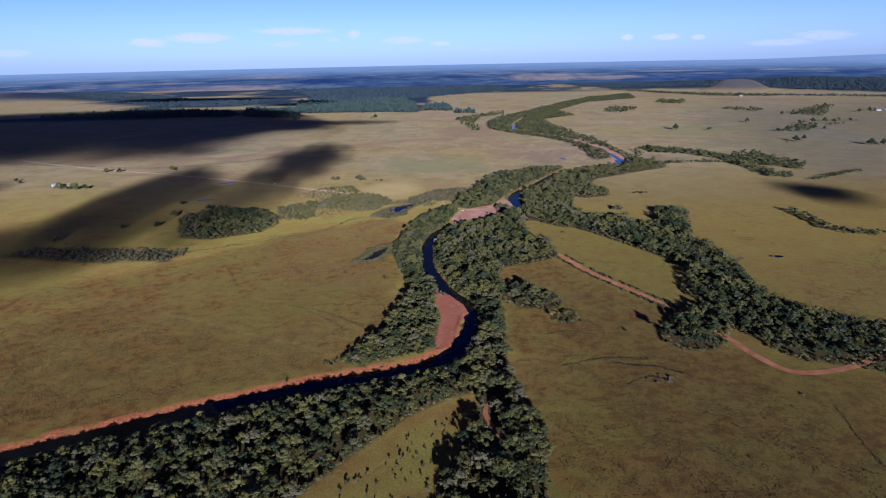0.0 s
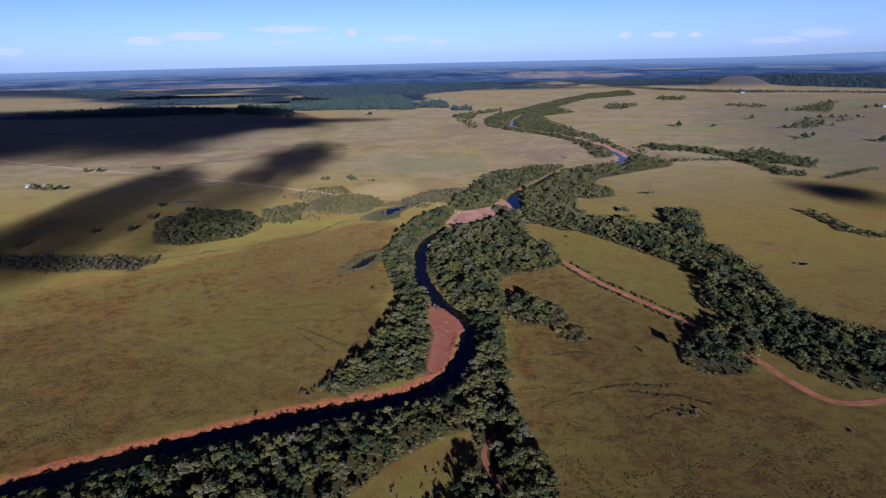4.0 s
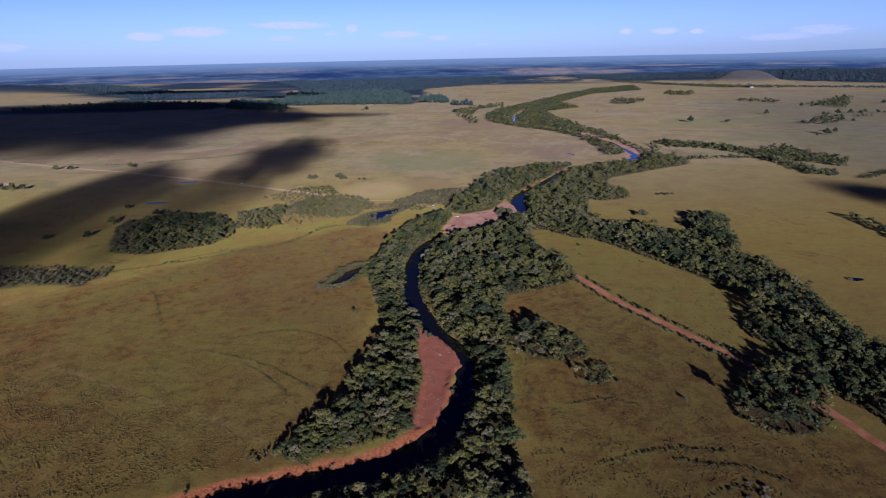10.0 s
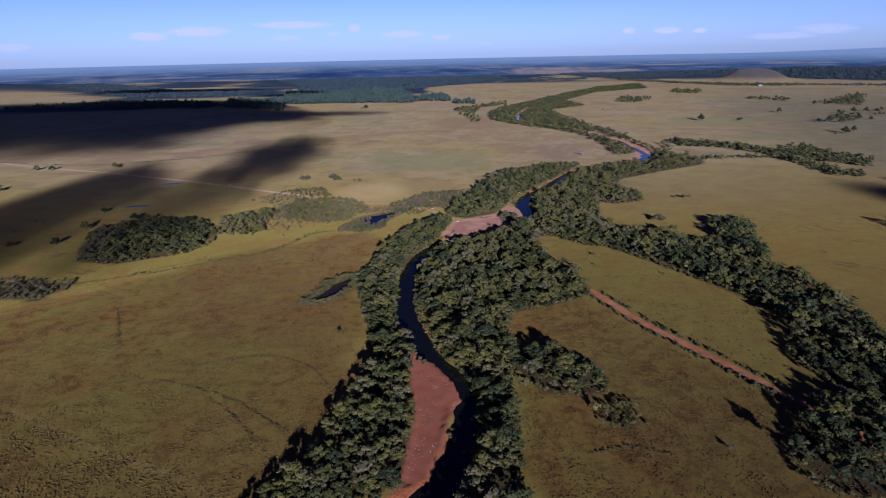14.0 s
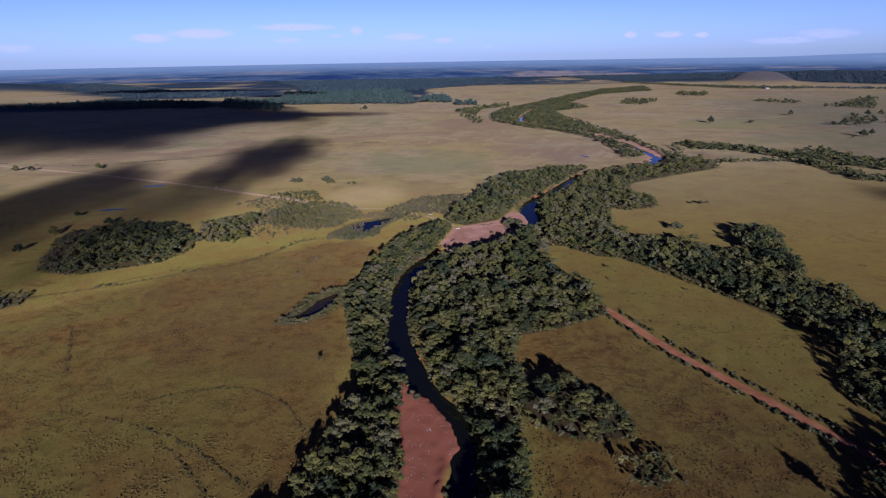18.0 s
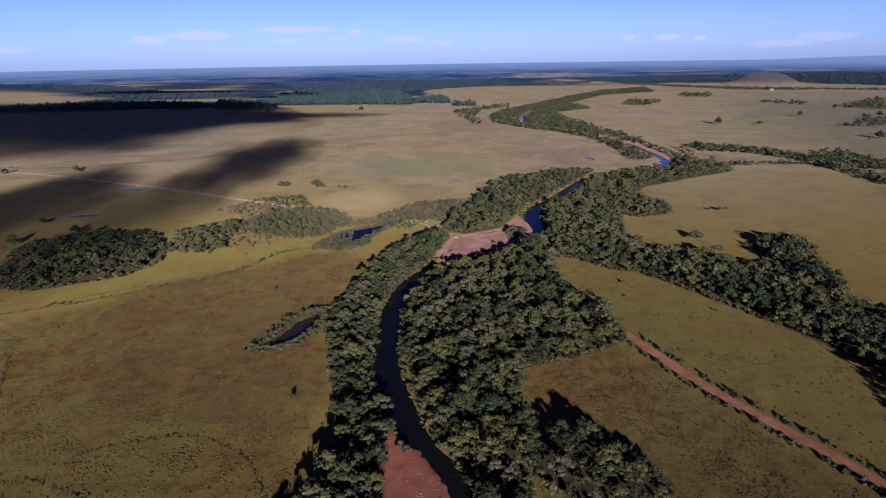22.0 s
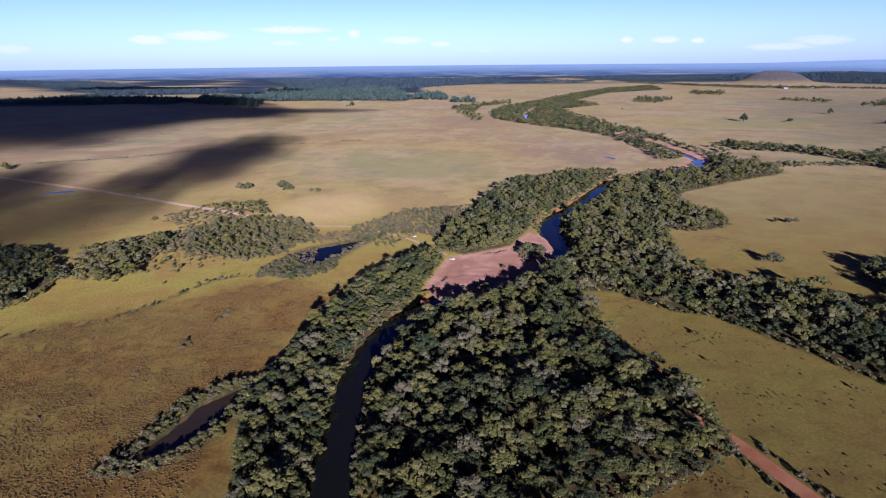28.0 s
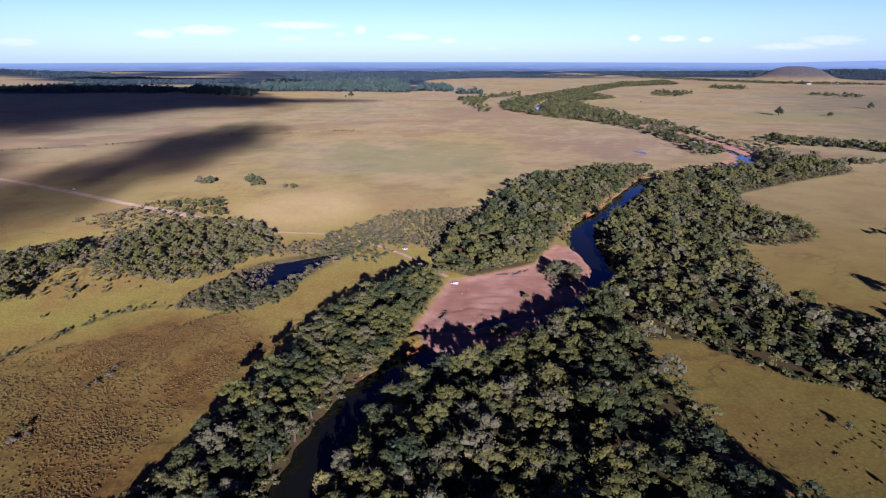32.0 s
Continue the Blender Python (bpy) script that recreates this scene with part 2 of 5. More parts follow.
def water_material(name, deep):
    m, n = material(name)
    at = n.add("ShaderNodeTexCoord").outputs["Object"]
    ripple = n.noise(n.scaled(at, 0.6, 0.6, 1), 1.0, 3.0)
    p = finish(n, n.mix(n.noise(at, 0.04), deep, tuple(1.5 * v for v in deep)), 0.03, ripple, 0.1, 0.05, 0.28)
    n.put(p, IOR=1.33)
    return m


def road_material(name="red_earth_road", dark=(0.17, 0.064, 0.027), light=(0.24, 0.105, 0.052), bumpy=True):
    m, n = material(name)
    at = n.add("ShaderNodeTexCoord").outputs["Object"]
    a, b = n.noise(at, 0.12, 4.0), n.noise(at, 2.0, 4.0, 0.7)
    c = n.mix(n.span(a, 0.3, 0.7), dark, light)
    c = n.mix(n.math("MULTIPLY", n.span(b, 0.5, 0.8), 0.5), c, tuple(0.6 * v for v in dark))
    finish(n, c, 0.95, b if bumpy else None, 0.4, 0.1, 0.1)
    return m


GROUND = ground_material()
LEAF = leaf_material("gallery_leaves", [(0.0, (0.018, 0.025, 0.01)), (0.35, (0.045, 0.047, 0.012)), (0.58, (0.1, 0.088, 0.018)), (0.74, (0.077, 0.069, 0.031)), (0.9, (0.105, 0.086, 0.05)), (1.0, (0.2, 0.165, 0.03))])
# blue of distance haze is put into these two far leaf colours
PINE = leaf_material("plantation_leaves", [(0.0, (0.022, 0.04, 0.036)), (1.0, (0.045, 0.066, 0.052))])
FOREST = leaf_material("hazed_forest", [(0.0, (0.02, 0.034, 0.046)), (1.0, (0.036, 0.052, 0.064))])
SCRUB = leaf_material("scrub_leaves", [(0.0, (0.035, 0.04, 0.014)), (0.5, (0.08, 0.072, 0.032)), (0.8, (0.11, 0.084, 0.046)), (1.0, (0.145, 0.102, 0.062))])
GRASS = leaf_material("dry_tussock", [(0.0, (0.085, 0.055, 0.014)), (0.5, (0.13, 0.088, 0.02)), (1.0, (0.185, 0.128, 0.032))])
DARK_TUFT = leaf_material("dark_meadow_tuft", [(0.0, (0.06, 0.036, 0.011)), (0.6, (0.09, 0.056, 0.017)), (1.0, (0.12, 0.08, 0.024))])
RUSSET = leaf_material("russet_tussock", [(0.0, (0.09, 0.05, 0.016)), (0.5, (0.13, 0.075, 0.022)), (1.0, (0.165, 0.1, 0.03))])
BARK = bark_material()
WATER = water_material("river_water", (0.007, 0.007, 0.004))
POND = water_material("pond_water", (0.006, 0.007, 0.007))
OXBOW_WATER = water_material("muddy_water", (0.03, 0.02, 0.012))
ROAD = road_material()
TRACK = road_material("pale_dirt_track", (0.2, 0.135, 0.088), (0.26, 0.18, 0.118), False)


# ---- the lie of the land ----
RIVER_LOW = [(-700, 40, 10), (-420, 190, 10), (-282, 284, 10), (-191, 334, 9), (-129, 362, 9), (-67, 386, 9), (-24, 399, 9), (6, 424, 9),
             (20, 462, 7), (23, 498, 6), (20, 525, 6), (8, 548, 6), (-5, 580, 8), (-15, 625, 8), (-18, 675, 7.5), (-16, 720, 7.5), (-6, 762, 8), (14, 792, 9), (40, 806, 9)]
RIVER_HIGH = [(40, 806, 9), (66, 828, 8), (96, 868, 8), (113, 905, 8), (112, 950, 9), (120, 990, 9), (150, 1040, 8), (185, 1105, 8), (215, 1160, 7), (256, 1195, 7),
              (310, 1230, 8), (355, 1262, 9), (382, 1330, 8), (385, 1410, 7), (374, 1520, 6), (345, 1640, 6), (290, 1787, 6), (225, 1960, 6), (300, 2300, 5)]
SAND_LOW = [(-8, 558), (5, 548), (17, 524), (22, 502), (14, 491), (9, 459), (4, 436), (-8, 427), (-5, 459), (-3, 488), (-8, 529)]
SAND_HIGH = [(12, 822), (27, 879), (76, 908), (84, 928), (94, 946), (104, 935), (106, 902), (97, 873), (74, 836), (54, 810), (32, 795), (18, 802)]
POND_A = [(-84, 890), (-76, 904), (-62, 914), (-38, 928), (-57, 880), (-65, 865), (-76, 873)]
OXBOW = [(-92, 645), (-84, 663), (-79, 683), (-66, 698), (-64, 688), (-71, 659), (-82, 646)]
RUNNEL = [(8, 815), (15, 820), (30, 822), (44, 828), (54, 836), (62, 838), (74, 843), (84, 852)]
SCARPS = [([(27, 842), (36, 847), (45, 846), (52, 843)], 0.4), ([(40, 841), (45, 837), (52, 836)], 0.4), ([(20, 832), (22, 839), (25, 846)], 0.4), ([(30, 856), (44, 862), (58, 866)], 0.2)]
WATER_Z = -2.3


def curve(points, step=6.0):
    """Catmull-Rom through rows of numbers, resampled about every step metres."""
    p = np.array(points, float)
    p = np.vstack([2 * p[0] - p[1], p, 2 * p[-1] - p[-2]])
    out = []
    for i in range(1, len(p) - 2):
        n = max(2, int(np.linalg.norm(p[i + 1, :2] - p[i, :2]) / step))
        for u in np.arange(n) / n:
            out.append(0.5 * (2 * p[i] + (p[i + 1] - p[i - 1]) * u + (2 * p[i - 1] - 5 * p[i] + 4 * p[i + 1] - p[i + 2]) * u ** 2
                              + (3 * p[i] - p[i - 1] - 3 * p[i + 1] + p[i + 2]) * u ** 3))
    return np.array(out + [p[-2]])


def near_line(line, x, y):
    """Distance to a polyline, its third number at the nearest place, and the side (positive on its left)."""
    best, third, side = np.full(x.shape, 1e9), np.zeros(x.shape), np.zeros(x.shape)
    for a, b in zip(line[:-1], line[1:]):
        dx, dy = b[0] - a[0], b[1] - a[1]
        u = np.clip(((x - a[0]) * dx + (y - a[1]) * dy) / (dx * dx + dy * dy + 1e-9), 0, 1)
        ex, ey = x - a[0] - u * dx, y - a[1] - u * dy
        d = np.hypot(ex, ey)
        m = d < best
        best[m] = d[m]
        if len(a) > 2:
            third[m] = (a[2] + (b[2] - a[2]) * u)[m]
        side[m] = (dx * ey - dy * ex)[m]
    return best, third, side


def area(poly, x, y):
    """Signed distance to a closed outline, negative inside."""
    p = np.array(poly, float)
    q = np.roll(p, -1, 0)
    inside = np.zeros(x.shape, bool)
    for (ax, ay), (bx, by) in zip(p, q):
        if ay != by:
            inside ^= ((ay > y) != (by > y)) & (x < (bx - ax) * (y - ay) / (by - ay) + ax)
    d = near_line(np.vstack([p, p[:1]]), x, y)[0]
    return np.where(inside, -d, d)


def ease(v, a, b):
    t = np.clip((v - a) / (b - a), 0, 1)
    return t * t * (3 - 2 * t)


def waves(x, y, size, seed):
    """Smooth rolling unevenness between about -1 and 1."""
    r = np.random.RandomState(seed)
    v = np.zeros(x.shape)
    for k in range(6):
        a, f, ph = r.uniform(0, 2 * np.pi), 2 * np.pi / size * r.uniform(0.6, 1.8), r.uniform(0, 6.28)
        v += np.sin((x * np.cos(a) + y * np.sin(a)) * f + ph + 0.8 * np.sin((x * np.sin(a) - y * np.cos(a)) * f * 0.6 + ph))
    return v / 4


RIVER = curve(RIVER_LOW[:-1] + RIVER_HIGH)
HILLS = [(1730, 3720, 150, 66, 3.2), (-2900, 4350, 420, 55, 1.4), (2700, 4700, 500, 28, 1.5)]


def height(x, y):
    z = 0.5 * waves(x, y, 220, 3) + 0.18 * waves(x, y, 40, 4)
    for hx, hy, r, h, sharp in HILLS:
        z = z + h * np.exp(-(((x - hx) ** 2 + (y - hy) ** 2) / r ** 2) ** (sharp / 2))
    z = z + 8 * ease(np.hypot((x - 720) / 260, (y - 900) / 200), 1.0, 0.2)
    d, w, _ = near_line(RIVER, x, y)
    d = d - w + 1.2 * waves(x, y, 14, 9)
    z = z + (-3.6 - z) * ease(d, 4.0, -3.0)
    for poly, top in ((SAND_LOW, -1.5), (SAND_HIGH, -1.2)):
        s = area(poly, x, y) + 0.8 * waves(x, y, 9, 5)
        z = z + (top + 0.25 * waves(x, y, 12, 6) - z) * ease(s, 2.5, -2.5)
    runnel = near_line(np.array(RUNNEL), x, y)[0] + 0.5 * waves(x, y, 7, 41)
    z = z + (-2.7 - z) * ease(runnel, 2.6, 0.4)
    for line, deep in SCARPS:
        z = z - deep * ease(near_line(np.array(line), x, y)[0] + 0.3 * waves(x, y, 6, 42), 1.5, 0.3)
    for poly in (POND_A, OXBOW):
        z = z + (-1.6 - z) * ease(area(poly, x, y) + 0.8 * waves(x, y, 8, 7), 3.0, -3.0)
    return z


def sheet(name, verts, faces, mats, smooth=True, index=None, floats=(), normals=None):
    """A mesh object from arrays of points and quads."""
    me = bpy.data.meshes.new(name)
    n, k = len(faces), faces.shape[1]
    me.vertices.add(len(verts))
    me.vertices.foreach_set("co", np.ascontiguousarray(verts, np.float32).ravel())
    me.loops.add(n * k)
    me.loops.foreach_set("vertex_index", np.ascontiguousarray(faces, np.int32).ravel())
    me.polygons.add(n)
    me.polygons.foreach_set("loop_start", np.arange(0, n * k, k, dtype=np.int32))
    me.polygons.foreach_set("use_smooth", np.full(n, smooth))
    if index is not None:
        me.polygons.foreach_set("material_index", np.ascontiguousarray(index, np.int32))
    for key, values in floats:
        me.attributes.new(key, "FLOAT", "POINT").data.foreach_set("value", np.ascontiguousarray(values, np.float32))
    if normals is not None:
        me.attributes.new("custom_normal", "FLOAT_VECTOR", "POINT").data.foreach_set("vector", np.ascontiguousarray(normals, np.float32).ravel())
    for m in mats:
        me.materials.append(m)
    me.update(calc_edges=True)
    return new(name, me)


def ruler(lo, hi, step, far_lo, far_hi, grow):
    """Grid lines: even between lo and hi, then wider and wider."""
    v = list(np.arange(lo, hi, step))
    s, a = step, v[-1]
    while a < far_hi:
        s = min(s * grow, 120)
        a += s
        v.append(min(a, far_hi))
    s, a = step, v[0]
    while a > far_lo:
        s = min(s * grow, 160)
        a -= s
        v.insert(0, max(a, far_lo))
    return np.array(v)


def grid_faces(nx, ny):
    i = (np.arange(ny - 1)[:, None] * nx + np.arange(nx - 1)).ravel()
    return np.stack([i, i + 1, i + nx + 1, i + nx], 1)


def ground():
    xs = np.concatenate([ruler(-290, -40, 3.6, -5400, -40, 1.12), np.arange(-38.2, 112, 1.7), ruler(114, 300, 3.6, 114, 5400, 1.12)])
    ys = np.concatenate([ruler(200, 420, 2.8, -2500, 420, 1.2), np.arange(421.7, 950, 1.8), ruler(952, 1380, 4.0, 952, 5700, 1.06)])
    xs, ys = np.concatenate([xs, np.arange(1530, 1920, 22)]), np.concatenate([ys, np.arange(3530, 3920, 22)])   # the lone hill
    xs = np.unique(np.round(xs, 2))
    ys = np.unique(np.round(ys, 2))
    x, y = [a.ravel() for a in np.meshgrid(xs, ys)]
    z = height(x, y)
    d, w, side = near_line(RIVER, x, y)
    d = d - w
    sand = np.zeros(x.shape)
    for poly in (SAND_LOW, SAND_HIGH):
        sand = np.maximum(sand, ease(area(poly, x, y) + 0.8 * waves(x, y, 9, 5), 2.0, -0.5))
    far_sand = ease(d, 10, 6) * ease(y, 1200, 1260) * ease(y, 1800, 1700)
    sand = np.maximum(sand, far_sand)
    earth = ease(d, 2.5, 1.0) * (1 - sand) * ease(waves(x, y, 45, 31), -0.1, 0.5)
    lower = (side > 0) & (y < 440) & (x < 10)
    earth = np.maximum(earth, ease(d + 2.5 * waves(x, y, 25, 8), 5.4, 3.0) * lower)
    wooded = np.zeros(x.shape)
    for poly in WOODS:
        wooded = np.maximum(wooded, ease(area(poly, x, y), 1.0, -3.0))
    dist = np.hypot(x, y)
    damp = ease(waves(x, y, 260, 11), -0.2, 0.5) * ease(dist, 1600, 700)
    damp = np.maximum(damp, 0.9 * ease(near_line(np.array(DAMP), x, y)[0], 45, 12))
    damp = np.maximum(damp, 0.95 * np.maximum.reduce([ease(area(p, x, y) + 5 * waves(x, y, 40, 43), 6, -6) for p in PASTURES[1:]]))
    dry = ease(y, 760, 1350) * (0.78 + 0.22 * waves(x, y, 500, 12))
    marsh = ease(area(MARSH, x, y) + 6 * waves(x, y, 30, 14), 4, -8)
    pond = np.minimum(area(POND_A, x, y), area(OXBOW, x, y))
    marsh = np.maximum(marsh, ease(pond, 10, 2))
    for line in (DITCH, GULLY):
        marsh = np.maximum(marsh, 0.8 * ease(near_line(curve(line), x, y)[0] + 1.6 * waves(x, y, 14, 33), 1.8, 0.3))
    # glare spot opposite the sun, painted as pale ground; then the old path
    pale = 0.6 * ease(np.hypot((x + 85) / 70, (y - 1040) / 90), 1.0, 0.3) + 0.2 * ease(near_line(np.array(OLD_PATH), x, y)[0], 3.0, 0.8)
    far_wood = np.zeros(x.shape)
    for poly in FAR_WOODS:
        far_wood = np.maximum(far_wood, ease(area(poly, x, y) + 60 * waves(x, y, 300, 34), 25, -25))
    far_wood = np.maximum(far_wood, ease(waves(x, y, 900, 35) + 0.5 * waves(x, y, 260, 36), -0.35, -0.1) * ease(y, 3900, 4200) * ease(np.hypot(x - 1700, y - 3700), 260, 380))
    g = sheet("ground", np.stack([x, y, z], 1), grid_faces(len(xs), len(ys)), [GROUND],
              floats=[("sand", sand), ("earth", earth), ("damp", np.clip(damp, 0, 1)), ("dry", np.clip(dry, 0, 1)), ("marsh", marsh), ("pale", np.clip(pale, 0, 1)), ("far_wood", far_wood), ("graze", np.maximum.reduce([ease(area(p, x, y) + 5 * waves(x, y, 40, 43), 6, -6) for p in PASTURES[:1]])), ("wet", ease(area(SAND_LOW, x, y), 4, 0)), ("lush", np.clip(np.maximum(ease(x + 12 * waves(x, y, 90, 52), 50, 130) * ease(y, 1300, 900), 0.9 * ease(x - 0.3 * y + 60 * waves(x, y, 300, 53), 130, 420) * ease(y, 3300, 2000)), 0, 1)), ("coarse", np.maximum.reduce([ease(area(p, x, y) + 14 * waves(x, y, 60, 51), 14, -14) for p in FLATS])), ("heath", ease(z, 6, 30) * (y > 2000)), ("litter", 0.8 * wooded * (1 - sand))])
    return tagged(g, "rolling olive and tan grassland cut by a river channel", "ground", kind="structure")


def ribbon(name, line, half, lift, mat, level=None):
    """A strip along a line, lying on the land or at one level."""
    c = curve(line, 5.0)
    d = np.gradient(c[:, :2], axis=0)
    d /= np.linalg.norm(d, axis=1)[:, None] + 1e-9
    nrm = np.stack([-d[:, 1], d[:, 0]], 1)
    wide = c[:, 2] + half if c.shape[1] > 2 else np.full(len(c), half)
    cols = np.array([-1.0, -0.5, 0.0, 0.5, 1.0])
    pts = c[:, None, :2] + nrm[:, None, :] * (cols[None, :] * wide[:, None])[:, :, None]
    x, y = pts[..., 0].ravel(), pts[..., 1].ravel()
    z = np.full(x.shape, level) if level is not None else height(x, y) + lift
    return sheet(name, np.stack([x, y, z], 1), grid_faces(5, len(c))[:, ::-1], [mat])


def pool(name, poly, level, mat, grow=3.0):
    p = np.array(poly, float)
    c = p.mean(0)
    q = c + (p - c) * (1 + grow / np.linalg.norm(p - c, axis=1).mean())
    ring = np.vstack([np.column_stack([q, np.full(len(q), level)]), [[*c, level]]])
    n = len(q)
    me = bpy.data.meshes.new(name)
    me.from_pydata(ring.tolist(), [], [(i, (i + 1) % n, n) for i in range(n)])
    me.materials.append(mat)
    return new(name, me)


# outlines of the woods, in metres on the plan
WOOD_WEDGE = [(26, 420), (32, 470), (30, 512), (12, 556), (4, 590), (-5, 640), (-7, 690), (-6, 722), (4, 752), (22, 776), (48, 790), (75, 818), (105, 858), (99, 803), (110, 727), (126, 661), (115, 640), (87, 624), (65, 617), (55, 588), (57, 556), (50, 521), (46, 440)]
WOOD_SPUR = [(52, 551), (77, 556), (98, 536), (103, 506), (87, 502), (68, 507), (54, 525)]
WOOD_COPSE = [(95, 487), (110, 490), (109, 474), (95, 471)]
WOOD_NEAR_RIGHT = [(10, 404), (24, 430), (28, 480), (47, 500), (45, 440), (45, 385), (49, 341), (58, 316), (49, 257), (49, 200), (-14, 200), (-4, 259), (13, 318), (22, 356)]
WOOD_NEAR_LEFT = [(-420, 175), (-282, 268), (-240, 296), (-190, 318), (-125, 345), (-65, 371), (-18, 384), (9, 398), (26, 363), (4, 357), (-24, 334), (-48, 303), (-68, 274), (-81, 253), (-98, 215), (-420, 120)]
WOOD_LEFT_BANK = [(-74, 408), (-52, 450), (-40, 497), (-33, 532), (-31, 559), (-45, 620), (-58, 687), (-50, 734), (-26, 827), (13, 888), (22, 870), (12, 832), (4, 800), (-12, 760), (-18, 720), (-20, 675), (-17, 625), (-9, 585), (-6, 552), (-4, 512), (-2, 470), (-8, 430), (-60, 405)]
WOOD_FAR_LEFT = [(19, 899), (43, 882), (76, 910), (91, 948), (100, 985), (136, 1040), (170, 1105), (205, 1166), (237, 1214), (196, 1217), (118, 1165), (74, 1092), (55, 1022), (29, 942)]
WOOD_FAR_RIGHT = [(103, 860), (121, 900), (122, 950), (132, 985), (163, 1035), (200, 1105), (228, 1150), (262, 1183), (320, 1215), (365, 1250), (395, 1290), (440, 1260), (430, 1194), (352, 1150), (274, 1092), (246, 1030), (268, 1006), (259, 955), (222, 943), (205, 955), (188, 863), (191, 823), (226, 812), (262, 786), (235, 735), (213, 756), (179, 765), (150, 778), (127, 808), (102, 811)]
WOOD_CREEK = [(150, 790), (236, 775), (275, 776), (301, 848), (340, 846), (298, 720), (305, 630), (290, 545), (300, 490), (345, 440), (480, 340), (460, 300), (328, 355), (290, 385), (252, 400), (238, 440), (226, 470), (228, 500), (223, 541), (250, 605), (214, 690), (172, 765)]
WOOD_CREEK_TAIL = [(196, 482), (171, 442), (176, 419), (202, 416), (218, 438), (232, 470), (222, 500)]
WOOD_DARK = [(-330, 755), (-370, 865), (-320, 905), (-273, 902), (-229, 838), (-235, 780), (-289, 748)]
WOOD_DARK_EDGE = [(-229, 838), (-247, 913), (-205, 935), (-185, 886), (-191, 836)]
WOOD_POND = [(-165, 889), (-186, 954), (-169, 997), (-99, 989), (-76, 942), (-93, 889), (-115, 871)]
WOOD_POND_RIM = [(-103, 841), (-90, 886), (-76, 868), (-58, 855), (-74, 835)]
WOOD_TRACK = [(-213, 1049), (-154, 1070), (-132, 1010), (-163, 1018)]
SCRUB_BELT = [(-37, 993), (-12, 1026), (52, 1045), (60, 986), (22, 925), (1, 945), (-29, 958)]
MARSH = [(-496, 725), (-391, 712), (-295, 699), (-304, 657), (-401, 660), (-520, 690)]
PASTURES = [[(245, 1020), (350, 1140), (430, 1185), (600, 1080), (660, 900), (500, 650), (330, 600), (310, 720), (345, 850), (300, 865), (262, 800), (230, 830), (190, 870), (205, 950), (260, 950), (270, 1005)],
            [(130, 668), (104, 800), (130, 800), (180, 762), (235, 730), (252, 610), (222, 545), (226, 480), (200, 498)], [(-230, 830), (-120, 860), (-90, 840), (0, 900), (-10, 925), (-60, 850), (-180, 770), (-300, 735)]]
FLATS = [[(-500, 200), (-45, 390), (-40, 560), (-62, 700), (-40, 800), (-72, 838), (-110, 815), (-190, 770), (-260, 680), (-420, 560), (-600, 420)], [(40, 150), (50, 500), (62, 618), (110, 636), (195, 480), (170, 430), (230, 400), (330, 350), (420, 150)]]
FURROWS = [[(120, 399), (135, 394), (151, 391), (167, 379)], [(121, 367), (128, 373), (142, 378), (151, 372)],
           [(82, 396), (105, 404), (126, 407), (148, 403)], [(79, 450), (100, 455), (118, 448)],
           [(-118, 506), (-99, 487), (-81, 465)], [(-156, 528), (-128, 516), (-99, 499), (-68, 472)],
           [(-235, 639), (-218, 606), (-203, 577)], [(-50, 509), (-68, 538), (-94, 555), (-122, 552), (-144, 542)],
           [(241, 337), (232, 296), (230, 277)], [(-102, 768), (-100, 781), (-98, 790)], [(-92, 815), (-84, 827), (-75, 836)]]
DITCH = [(-400, 655), (-320, 690), (-249, 720), (-216, 740), (-195, 756), (-170, 769), (-148, 791), (-128, 830), (-108, 845)]
GULLY = [(-1000, 1420), (-820, 1370), (-640, 1320), (-520, 1345), (-420, 1400), (-300, 1500), (-120, 1560)]
OLD_PATH = [(-247, 510), (-192, 482), (-150, 458), (-115, 441), (-78, 417)]
FAR_WOODS = [[(-3057, 4836), (-1436, 3206), (-716, 3242), (-870, 4055), (-1246, 4003), (-1712, 3984), (-3273, 5400)],
             [(-2600, 2450), (-900, 2600), (-860, 2850), (-1350, 3100), (-1750, 2740)], [(-640, 2720), (-90, 2680), (-60, 3700), (500, 4500), (500, 5400), (-1500, 5400), (-800, 3900)],
             [(1150, 4250), (1700, 4350), (2000, 3950), (2150, 3600), (2400, 3250), (5400, 2700), (5400, 5700), (900, 5700), (1000, 4700)]]
DAMP = [(-420, 735), (-300, 720), (-180, 800), (-110, 850), (-30, 900), (10, 905)]
WOODS = [WOOD_WEDGE, WOOD_SPUR, WOOD_COPSE, WOOD_NEAR_RIGHT, WOOD_NEAR_LEFT, WOOD_LEFT_BANK, WOOD_FAR_LEFT, WOOD_FAR_RIGHT, WOOD_CREEK, WOOD_CREEK_TAIL, WOOD_DARK]

